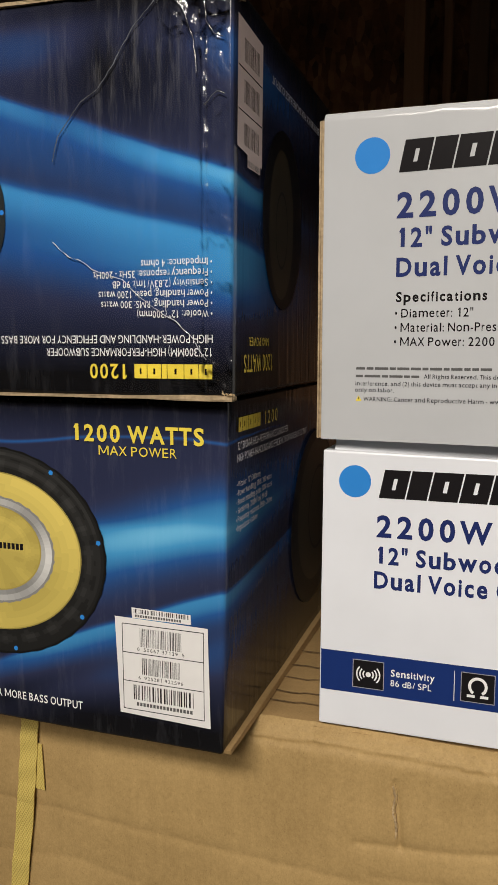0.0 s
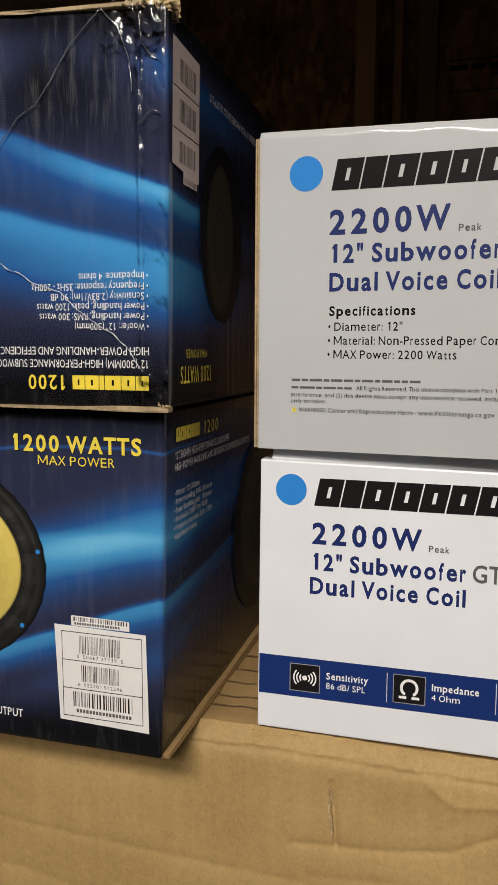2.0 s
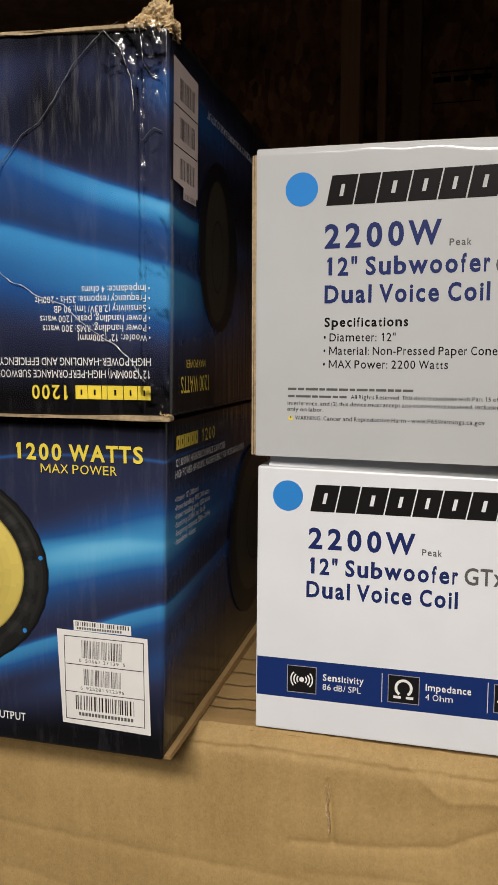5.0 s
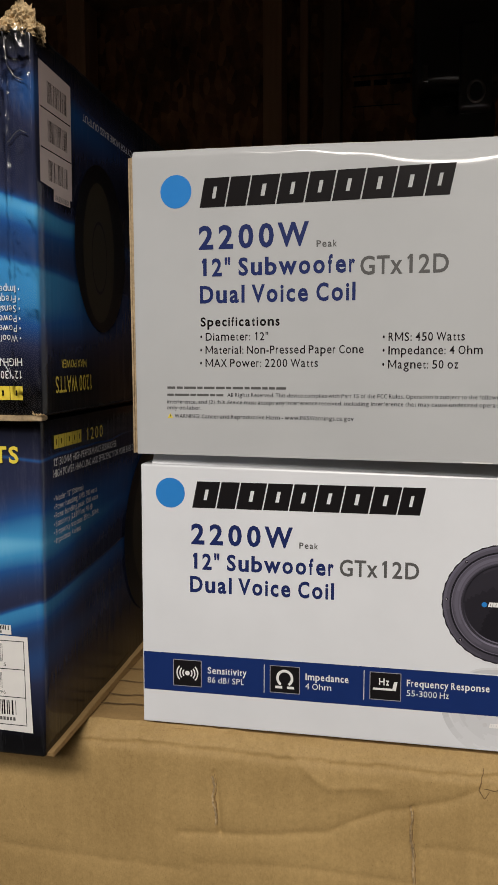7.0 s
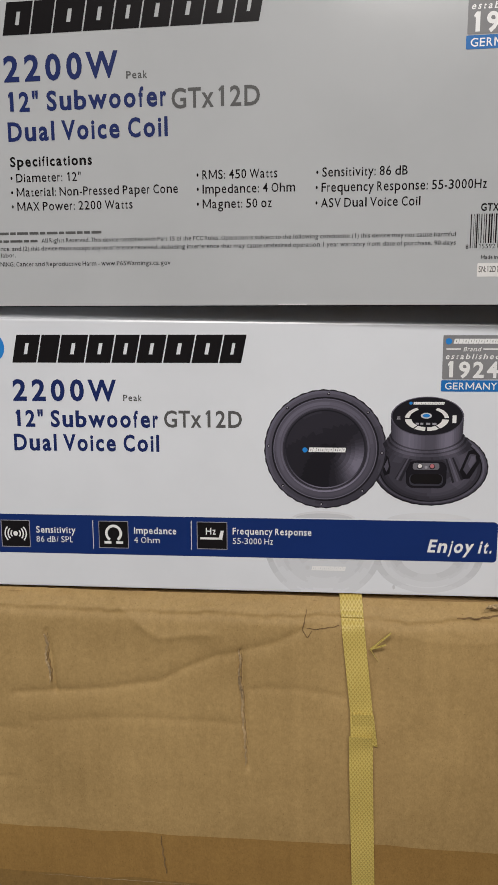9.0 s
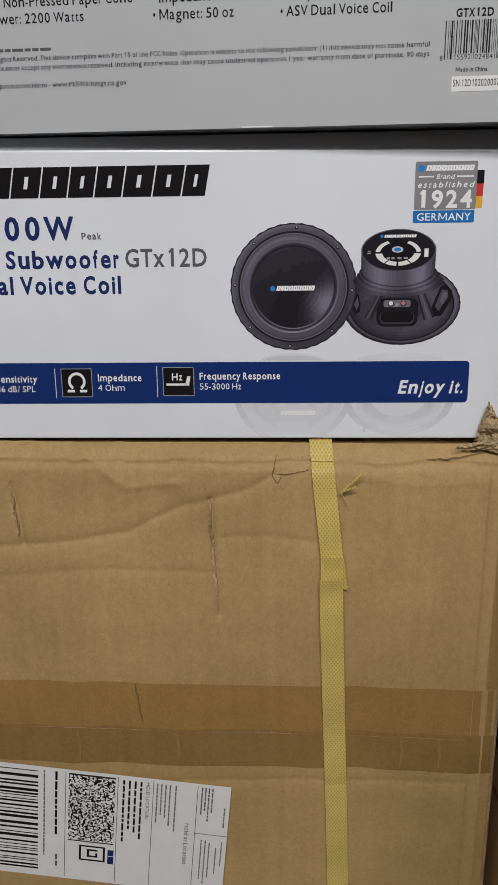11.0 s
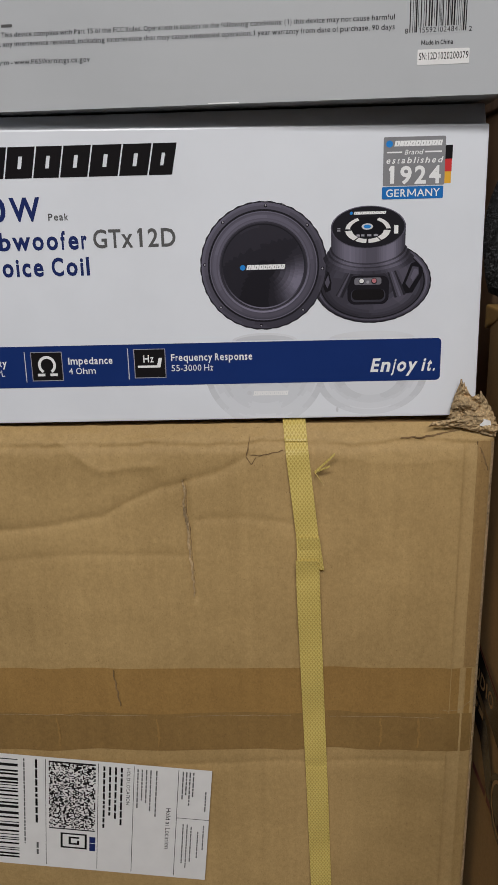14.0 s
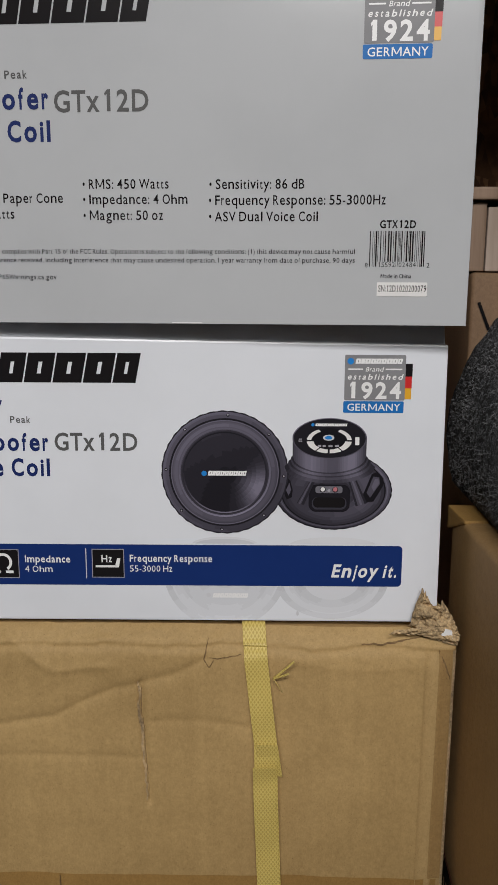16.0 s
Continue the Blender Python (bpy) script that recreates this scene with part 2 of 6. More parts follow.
def hexa(front, back, n=1, bevel=0.0015, rough=0.0, seed=0.0):
    """A box from front corners (bl, br, tr, tl) and back corners alike, with small bevels and uneven walls."""
    a = [Vector(p) for p in front]
    b = [Vector(p) for p in back]
    bm = bmesh.new()
    quads = ((a[0], a[1], a[2], a[3]), (b[1], b[0], b[3], b[2]), (a[1], b[1], b[2], a[2]), (b[0], a[0], a[3], b[3]), (a[3], a[2], b[2], b[3]), (b[0], b[1], a[1], a[0]))
    for p, q, r, s in quads:
        vs = [[bm.verts.new((p * (1 - i / n) + q * (i / n)) * (1 - j / n) + (s * (1 - i / n) + r * (i / n)) * (j / n)) for i in range(n + 1)] for j in range(n + 1)]
        for j in range(n):
            for i in range(n):
                bm.faces.new((vs[j][i], vs[j][i + 1], vs[j + 1][i + 1], vs[j + 1][i]))
    bmesh.ops.remove_doubles(bm, verts=bm.verts, dist=1e-6)
    bm.normal_update()
    if bevel:
        sharp = [e for e in bm.edges if len(e.link_faces) == 2 and e.calc_face_angle() > 0.8]
        bmesh.ops.bevel(bm, geom=sharp, offset=bevel, segments=2, affect="EDGES", profile=0.6)
        bm.normal_update()
    if rough:
        for v in bm.verts:
            v.co += v.normal * rough * noise.noise(v.co * 14 + Vector((seed, seed, seed)))
    return bm


def block(x0, x1, y0, y1, z0, z1, n=1, bevel=0.0015, rough=0.0, seed=0.0):
    return hexa([(x0, y0, z0), (x1, y0, z0), (x1, y0, z1), (x0, y0, z1)], [(x0, y1, z0), (x1, y1, z0), (x1, y1, z1), (x0, y1, z1)], n, bevel, rough, seed)


def face_frame(origin, along, up=(0, 0, 1)):
    """Maps (u, v, w) to the world: u along a face, v up it, w out of it."""
    x = Vector(along).normalized()
    y = (Vector(up) - x * x.dot(Vector(up))).normalized()
    z = x.cross(y)
    return Matrix(((x.x, y.x, z.x, origin[0]), (x.y, y.y, z.y, origin[1]), (x.z, y.z, z.z, origin[2]), (0, 0, 0, 1)))


def width_table(text):
    return {k: int(v) / 1000 for k, v in (item.rsplit("=", 1) for item in text.split("|"))}


# letter widths of a humanist sans, in thousandths of its size
ADVANCE = width_table(" =212|a=482|b=569|c=448|d=564|e=501|f=292|g=559|h=555|i=234|j=243|k=469|l=236|m=834|n=555|o=549|p=569|q=563|r=327|s=396|t=331|u=551|v=481|w=736|x=463|y=471|z=428"
                      "|A=612|B=542|C=580|D=666|E=492|F=487|G=646|H=652|I=239|J=370|K=542|L=472|M=804|N=658|O=689|P=532|Q=689|R=538|S=493|T=497|U=647|V=558|W=846|X=571|Y=541|Z=553"
                      "|.=207|,=207|:=207|-=307|(=284|)=284|/=343|\"=337|\u2022=282|1=513|2=513|0=513")
WEIGHTS = (0.0, 0.008, 0.017, 0.029)


def glyph_meshes():
    """Flat meshes of the built-in font's characters at four weights: points, faces, ink from x0 to x1, and the stretch that gives small letters their height."""
    chars = [c for c in ADVANCE if c != " "] + list("3456789")
    made = {}
    for w, off in enumerate(WEIGHTS):
        for c in chars:
            data = bpy.data.curves.new("glyph", "FONT")
            data.body, data.fill_mode, data.offset, data.resolution_u = c, "BOTH", off, 3
            made[c, w] = new("glyph", data)
    deps = bpy.context.evaluated_depsgraph_get()
    raw = {}
    for key, ob in made.items():
        mesh = bpy.data.meshes.new_from_object(ob.evaluated_get(deps))
        bm = bmesh.new()
        bm.from_mesh(mesh)
        bpy.data.meshes.remove(mesh)
        bmesh.ops.remove_doubles(bm, verts=bm.verts, dist=1e-5)
        bm.verts.index_update()
        raw[key] = ([(v.co.x, v.co.y) for v in bm.verts], [[v.index for v in f.verts] for f in bm.faces])
        bm.free()
    for ob in made.values():
        data = ob.data
        bpy.data.objects.remove(ob)
        bpy.data.curves.remove(data)
    out = {}
    for (c, w), (verts, faces) in raw.items():
        xs = [v[0] for v in verts]
        tall = max(v[1] for v in raw["x", w][0])
        grow = 0.505 / tall if c in "acemnorsuvwxzgpqy" else 1.0
        out[c, w] = (verts, faces, min(xs), max(xs), grow)
    for w, off in enumerate(WEIGHTS):
        # the figure one, with its flag and no foot
        r, l, h = 0.30, 0.215 - 2 * off, 0.70 + off
        out["1", w] = ([(l, 0), (r, 0), (r, h), (l + 0.02, h), (0.10, h - 0.13), (0.125, h - 0.20 - off), (l, h - 0.135 - off)], [[0, 1, 2, 6], [6, 2, 3], [6, 3, 4, 5]], 0.0, 0.40, 1.0)
        # the capital M, whose strokes overlap
        q, h = 0.085 + 2 * off, 0.70 + off
        m = [(0, 0), (q, 0), (q, h), (0, h), (0.70 - q, 0), (0.70, 0), (0.70, h), (0.70 - q, h), (0, h), (q + 0.015, h), (0.39, 0.12), (0.31, 0.12), (0.70 - q - 0.015, h), (0.70, h), (0.39, 0.12), (0.31, 0.12)]
        out["M", w] = (m, [[0, 1, 2, 3], [4, 5, 6, 7], [8, 11, 10, 9], [12, 15, 14, 13]], 0.0, 0.70, 1.0)
    return out


GLYPHS = glyph_meshes()


class Print:
    """Ink and paper laid on one face of a thing; sizes in millimetres on the face; warp lifts the far lower end."""

    def __init__(self, m, parent, warp=0.0):
        self.m, self.parent, self.warp = m, parent, warp

    def put(self, name, bm, material, lift, label=""):
        for v in bm.verts:
            rise = self.warp * v.co.x / 338 * (1 - v.co.y / 175)
            v.co = self.m @ Vector((v.co.x / 1000, (v.co.y + rise) / 1000, lift / 3500))
        return part(name, bm, material, self.parent, label)

    def poly(self, name, points, material, lift=0.3, label=""):
        bm = bmesh.new()
        bm.faces.new([bm.verts.new((x, y, 0)) for x, y in points])
        return self.put(name, bm, material, lift, label)

    def rect(self, name, u0, v0, u1, v1, material, lift=0.3, label="", radius=0.0):
        if not radius:
            return self.poly(name, ((u0, v0), (u1, v0), (u1, v1), (u0, v1)), material, lift, label)
        pts = []
        for cx, cy, a0 in ((u1 - radius, v0 + radius, -90), (u1 - radius, v1 - radius, 0), (u0 + radius, v1 - radius, 90), (u0 + radius, v0 + radius, 180)):
            pts += [(cx + radius * math.cos(radians(a0 + k * 15)), cy + radius * math.sin(radians(a0 + k * 15))) for k in range(7)]
        return self.poly(name, pts, material, lift, label)

    def rects(self, name, list_of, material, lift=0.35, label=""):
        if len(list_of) <= 20:
            for u0, v0, u1, v1 in list_of:
                self.rect(name, u0, v0, u1, v1, material, lift, label)
            return
        bm = bmesh.new()
        for u0, v0, u1, v1 in list_of:
            bm.faces.new([bm.verts.new(p) for p in ((u0, v0, 0), (u1, v0, 0), (u1, v1, 0), (u0, v1, 0))])
        return tagged(self.put(name, bm, material, lift, label), kind="stuff")

    def ring(self, name, cu, cv, ru, rv, material, lift=0.3, inner=0.0, a0=0, a1=360, label="", scallop=0.0, tilt=0.0):
        bm = bmesh.new()
        n = max(12, int(abs(a1 - a0) / 5))
        ct, st = math.cos(radians(tilt)), math.sin(radians(tilt))

        def at(k, s):
            a = radians(a0 + (a1 - a0) * k / n)
            w = s * (1 + scallop * abs(math.sin(a * 8)))
            x, y = ru * w * math.cos(a), rv * w * math.sin(a)
            return (cu + x * ct - y * st, cv + x * st + y * ct, 0)
        outer = [bm.verts.new(at(k, 1)) for k in range(n + 1)]
        if inner:
            inn = [bm.verts.new(at(k, inner)) for k in range(n + 1)]
            for k in range(n):
                bm.faces.new((outer[k], outer[k + 1], inn[k + 1], inn[k]))
        else:
            bm.faces.new(outer[:-1] if abs(a1 - a0) >= 360 else outer)
        return self.put(name, bm, material, lift, label)

    def slice(self, name, cu, cv, ru, rv, v0, v1, material, lift=0.28, inner=0.0):
        """The part of a disc or ring between two heights."""
        n = 16
        for sgn in ((-1, 1) if inner else (0,)):
            bm = bmesh.new()
            rows = []
            for k in range(n + 1):
                v = v0 + (v1 - v0) * k / n
                h = math.sqrt(max(0.0, 1 - ((v - cv) / rv) ** 2)) * ru
                g = math.sqrt(max(0.0, 1 - ((v - cv) / (rv * inner)) ** 2)) * ru * inner if inner and abs(v - cv) < rv * inner else 0.0
                a, b = (cu - h, cu + h) if not sgn else (cu + sgn * g, cu + sgn * h)
                rows.append((bm.verts.new((a, v, 0)), bm.verts.new((b, v, 0))))
            for r0, r1 in zip(rows, rows[1:]):
                bm.faces.new((r0[0], r0[1], r1[1], r1[0]))
            bmesh.ops.recalc_face_normals(bm, faces=list(bm.faces))
            self.put(name, bm, material, lift)

    def text(self, words, u0, u1, base, cap, material, lift=0.35, bold=0.0, flip=False, slant=0.0, name="printed_text", turn=0):
        """A line of words from u0 to u1 on a base line, with the height of its capitals, letter by letter in the widths of a humanist sans."""
        weight = min(range(4), key=lambda k: abs(WEIGHTS[k] - bold))
        em = cap / 0.674
        pen, spans = 0.0, []
        for ch in words:
            w = ADVANCE.get(ch, 0.52)
            if ch != " ":
                side = 0.012 if ch in "AVWTYvwxyX" else 0.055
                spans.append((ch, pen + side, pen + w - side))
            pen += w
        lo, hi = spans[0][1], spans[-1][2]
        stretch = (u1 - u0) / ((hi - lo) * em)
        fat = min(stretch, 1.16) if stretch > 1 else stretch
        gap = (u1 - u0 - (hi - lo) * em * fat) / max(1, len(words) - 1)
        bm = bmesh.new()
        order, seen = {}, 0
        for k, ch in enumerate(words):
            if ch != " ":
                order[seen] = k
                seen += 1
        for n, (ch, a, b) in enumerate(spans):
            verts, faces, x0, x1, lift_y = GLYPHS[ch, weight]
            left, wide = (a - lo) * em * fat + gap * order[n], (b - a) * em * fat
            made = []
            for gx, gy in verts:
                x = left + (gx - x0) / max(1e-6, x1 - x0) * wide
                y = gy * lift_y * cap / 0.7
                x += slant * y
                if flip:
                    made.append(bm.verts.new((u1 - x, base - y, 0)))
                elif turn:
                    made.append(bm.verts.new((base + y, u0 - x, 0)))
                else:
                    made.append(bm.verts.new((u0 + x, base + y, 0)))
            for f in faces:
                bm.faces.new([made[i] for i in f])
        return self.put(name, bm, material, lift)

    def bars(self, name, rows, material, lift=0.35, seed=1, label="", flip=False):
        """Lines of unreadable writing, as word-long bars: rows of (u0, u1, base, height)."""
        rng = random.Random(seed)
        out = []
        for u0, u1, base, h in rows:
            u = u0
            while u < u1 - h:
                w = min(h * rng.uniform(2.0, 7.0), u1 - u)
                out.append((u, base, u + w, base + h))
                u += w + h * 0.6
        return self.rects(name, out, material, lift, label)

    def barcode(self, u0, u1, v0, v1, material=None, lift=0.35, seed=3, across=False):
        rng = random.Random(seed)
        out, u, unit = [], u0, (u1 - u0) / 95
        while u < u1 - unit:
            w = unit * rng.choice((1, 1, 1, 2, 2, 3))
            w = min(w, u1 - u)
            out.append((v0, u, v1, u + w * 0.85) if across else (u, v0, u + w * 0.85, v1))
            u += w + unit * rng.choice((1, 1, 2, 2, 3))
        return self.rects("barcode", out, material or M_BLACK, lift)

    def wordmark(self, u0, u1, v0, v1, widths, material, lift=0.35, lean=0.22):
        """A brand name as a row of plain leaning blocks of uneven width, each with a slot."""
        h = v1 - v0
        k = (u1 - u0 - lean * h) / sum(widths)
        u = u0
        for w in widths:
            a, b = u, u + w * k - 0.05 * h
            bm = bmesh.new()

            def at(x, y):
                return bm.verts.new((x + lean * (y - v0), y, 0))
            t = 0.43 * (b - a)
            outer = [at(a, v0), at(b, v0), at(b, v1), at(a, v1)]
            if w > 0.55:
                inner = [at(a + t, v0 + 0.30 * h), at(b - t, v0 + 0.30 * h), at(b - t, v1 - 0.30 * h), at(a + t, v1 - 0.30 * h)]
                for i in range(4):
                    j = (i + 1) % 4
                    bm.faces.new((outer[i], outer[j], inner[j], inner[i]))
            else:
                bm.faces.new(outer)
            self.put("brand_block", bm, material, lift)
            u += w * k


LONG_MARK = (0.68, 0.54, 0.74, 0.70, 0.66, 0.70, 0.74, 0.72, 0.60)
SHORT_MARK = (0.66, 0.72, 0.28, 0.83, 0.72, 0.66)

# ---- the room ----
def osb():
    m, t, b = nodes_of("strand_board")
    tc = t.nodes.new("ShaderNodeTexCoord")
    vor = t.nodes.new("ShaderNodeTexVoronoi")
    mp = t.nodes.new("ShaderNodeMapping")
    mp.inputs["Scale"].default_value = (1.0, 1.0, 0.45)
    mp.inputs["Rotation"].default_value = (0, 0.5, 0)
    t.links.new(tc.outputs["Object"], mp.inputs["Vector"])
    t.links.new(mp.outputs[0], vor.inputs["Vector"])
    vor.inputs["Scale"].default_value = 75
    sep = t.nodes.new("ShaderNodeSeparateColor")
    t.links.new(vor.outputs["Color"], sep.inputs[0])
    f = math_node(t, "ADD", math_node(t, "MULTIPLY", sep.outputs[0], 0.22), math_node(t, "MULTIPLY", noise_node(t, 7, 8, None, 0.68), 0.85))
    t.links.new(ramp(t, f, ((0.34, (0.042, 0.018, 0.008)), (0.52, (0.165, 0.073, 0.030)), (0.74, (0.40, 0.21, 0.092)))), b.inputs["Base Color"])
    b.inputs["Roughness"].default_value = 0.8
    bump(t, b, f, 0.4, 0.002)
    return m


def timber(name, lo, hi):
    m, t, b = nodes_of(name)
    g = noise_node(t, 26, 6, (1, 1, 0.06), 0.65)
    t.links.new(ramp(t, g, ((0.35, lo), (0.65, hi))), b.inputs["Base Color"])
    b.inputs["Roughness"].default_value = 0.75
    bump(t, b, g, 0.25, 0.001)
    return m


M_OSB = osb()
M_STUD = timber("pine_stud", (0.25, 0.145, 0.075), (0.39, 0.245, 0.14))
M_SAWN = timber("fresh_sawn_pine", (0.55, 0.36, 0.20), (0.74, 0.52, 0.32))
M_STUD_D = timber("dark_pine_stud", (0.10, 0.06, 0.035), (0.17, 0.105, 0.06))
M_WALL = plain("painted_wall", (0.60, 0.57, 0.53), 0.8, 0, 0.12, 8, 0.1)
M_FLOOR = plain("concrete_floor", (0.20, 0.19, 0.18), 0.85, 0, 0.25, 12, 0.3)
M_CEIL = plain("ceiling_board", (0.55, 0.53, 0.50), 0.85, 0, 0.06, 10, 0.1)
M_DARKPLASTIC = plain("black_moulded_plastic", (0.020, 0.021, 0.024), 0.38, 0, 0.2, 30, 0.1)
M_METAL = plain("worn_steel", (0.22, 0.22, 0.22), 0.35, 1.0, 0.15, 60, 0.1)

lone("floor", block(-2.0, 2.2, -2.2, 1.95, -0.1, 0.0, 1, 0), M_FLOOR, (0, 0, 0), "grey concrete floor under the cartons", "floor", "structure")
lone("wall_north", block(-2.0, 2.2, 1.80, 1.95, 0.0, 2.5, 1, 0), M_OSB, (0, 1.8, 0), "dark brown strand board wall behind the studs", "wall", "structure")
lone("wall_south", block(-2.0, 2.2, -2.35, -2.2, 0.0, 2.5, 1, 0), M_WALL, (0, -2.2, 0), "plain painted wall", "wall", "structure")
lone("wall_west", block(-2.15, -2.0, -2.35, 1.95, 0.0, 2.5, 1, 0), M_WALL, (-2, 0, 0), "plain painted wall", "wall", "structure")
lone("wall_east", block(2.2, 2.35, -2.35, 1.95, 0.0, 2.5, 1, 0), M_WALL, (2.2, 0, 0), "plain painted wall", "wall", "structure")
lone("ceiling", block(-2.0, 2.2, -2.2, 1.80, 2.4, 2.5, 1, 0), M_CEIL, (0, 0, 2.4), "plain pale ceiling boards", "ceiling", "structure")
# unseen deck, added only to keep lamp light off the back wall
lone("shade_deck", block(-2.0, 2.2, SHADE_DECK_Y, 1.80, SHADE_DECK_Z, SHADE_DECK_Z + 0.05, 1, 0.002), M_STUD_D, (0, SHADE_DECK_Y, SHADE_DECK_Z), "unseen dark deck added to shade the back wall", "ceiling", "structure")

# unseen beam, added to lower the edge of that shade
lone("shade_beam", block(-2.0, 2.2, SHADE_DECK_Y, SHADE_DECK_Y + 0.045, 1.47, SHADE_DECK_Z - 0.001, 1, 0.002), M_STUD_D, (0, SHADE_DECK_Y, 1.5), "unseen dark beam added to shade the back wall", "beam", "structure")

# studs against the strand board
for x, w, y, mat, lab in ((-0.605, 0.038, 1.735, M_STUD, "pine wall stud on dark strand board"), (-0.215, 0.036, 1.735, M_STUD, "pine wall stud on dark strand board"),
                          (-0.160, 0.016, 1.765, M_STUD, "thin pine batten beside the wall stud"), (-0.105, 0.034, 1.75, M_STUD_D, "dark pine stud doubled beside a batten"),
                          (0.62, 0.038, 1.735, M_STUD, "pine wall stud on dark strand board")):
    lone("wall_stud", block(x - w / 2, x + w / 2, y, 1.799, 0.0, SHADE_DECK_Z - 0.001, 2, 0.002, 0.002, x), mat, (x, y, 0), lab, "stud", "structure")


def hanging_case():
    """A black moulded case hung on the wall, with a steel ring."""
    c = thing("hanging_case", (0.16, 1.6, 1.42), "black moulded plastic case hanging on the wall", "case")
    part("body", block(0.045, 0.182, 1.56, 1.74, 1.475, 1.735, 8, 0.012, 0.006, 3), M_DARKPLASTIC, c, "", True)
    part("latch_plate", block(0.115, 0.165, 1.545, 1.575, 1.43, 1.56, 3, 0.006), M_DARKPLASTIC, c, "", True)
    part("lower_shell", block(0.052, 0.176, 1.60, 1.75, 1.36, 1.472, 6, 0.02, 0.006, 5), M_DARKPLASTIC, c, "", True)
    bm = bmesh.new()
    for k in range(24):
        a, b = 2 * math.pi * k / 24, 2 * math.pi * (k + 1) / 24
        rows = []
        for t in (a, b):
            rows.append([bm.verts.new((0.140 + (0.012 + 0.0025 * math.cos(q)) * math.cos(t), 1.541 + 0.0025 * math.sin(q), 1.455 + (0.016 + 0.0025 * math.cos(q)) * math.sin(t))) for q in [2 * math.pi * i / 8 for i in range(8)]])
        for i in range(8):
            bm.faces.new((rows[0][i], rows[0][(i + 1) % 8], rows[1][(i + 1) % 8], rows[1][i]))
    part("ring", bm, M_METAL, c, "worn steel ring", True)
    part("clip", block(0.058, 0.066, 1.545, 1.56, 1.475, 1.50, 1, 0.001), M_METAL, c, "small steel clip")


hanging_case()
lone("timber_offcut", block(0.202, 0.229, 1.53, 1.57, 1.492, SHADE_DECK_Z - 0.001, 3, 0.002, 0.002, 9), M_SAWN, (0.21, 1.55, 1.482), "short sawn pine block hanging down from above", "timber")
# print on the strand board
wall_print = thing("stencil_mark", (0.0, 1.798, 1.5), "faint black stencilled lines on the strand board", "stencil")
wp = Print(face_frame((-0.07, 1.798, 1.50), (1, 0, 0)), wall_print)
wp.rects("printed_bar", [(0, 75, 110, 78), (0, 20, 90, 22)], M_BLACK, 1.0)
wp.bars("small_print", [(2, 108, 58, 10)], M_BLACK, 1.0, 4)

# ---- the large carton that carries the stacks ----
CX0, CX1, CZ = -0.46, 0.2475, 0.798
CREASES = (((-0.10, 0.726), (-0.045, 0.731), (0.0, 0.739), (0.018, 0.750), (0.035, 0.757), (0.075, 0.768), (0.096, 0.780)), ((-0.03, 0.794), (-0.008, 0.776), (0.0, 0.771), (0.035, 0.774)),
           ((-0.09, 0.706), (-0.02, 0.712), (0.05, 0.711)), ((-0.46, 0.708), (-0.2, 0.702), (-0.09, 0.700)), ((0.146, 0.780), (0.185, 0.774), (0.21, 0.775), (0.244, 0.778)),
           ((-0.13, 0.80), (-0.128, 0.76), (-0.131, 0.70), (-0.129, 0.60)), ((-0.10, 0.545), (0.06, 0.548), (0.24, 0.552)), ((0.06, 0.735), (0.09, 0.738), (0.12, 0.733)),
           ((-0.46, 0.772), (-0.30, 0.778), (-0.18, 0.770)), ((-0.40, 0.66), (-0.30, 0.67), (-0.2, 0.655), (-0.1, 0.665)), ((0.02, 0.795), (0.06, 0.788), (0.10, 0.790), (0.15, 0.788), (0.2, 0.789)))
CREASE_DEPTH = (0.0017, -0.0014, 0.0009, 0.0010, -0.0006, 0.0010, 0.0010, 0.0009, -0.0011, 0.0009, 0.0012)
CREASE_REACH = (0.0034, 0.0030, 0.0032, 0.0036, 0.0026, 0.0030, 0.0032, 0.0028, 0.0040, 0.0045, 0.0020)
GOUGES = (((0.053, 0.762), (0.0545, 0.735), (0.057, 0.70), (0.058, 0.68)), ((-0.076, 0.772), (-0.0735, 0.750), (-0.072, 0.728)))


def along(x, z, line):
    best = 9.0
    for (x0, z0), (x1, z1) in zip(line, line[1:]):
        dx, dz = x1 - x0, z1 - z0
        s = max(0.0, min(1.0, ((x - x0) * dx + (z - z0) * dz) / (dx * dx + dz * dz)))
        best = min(best, math.hypot(x - x0 - s * dx, z - z0 - s * dz))
    return best


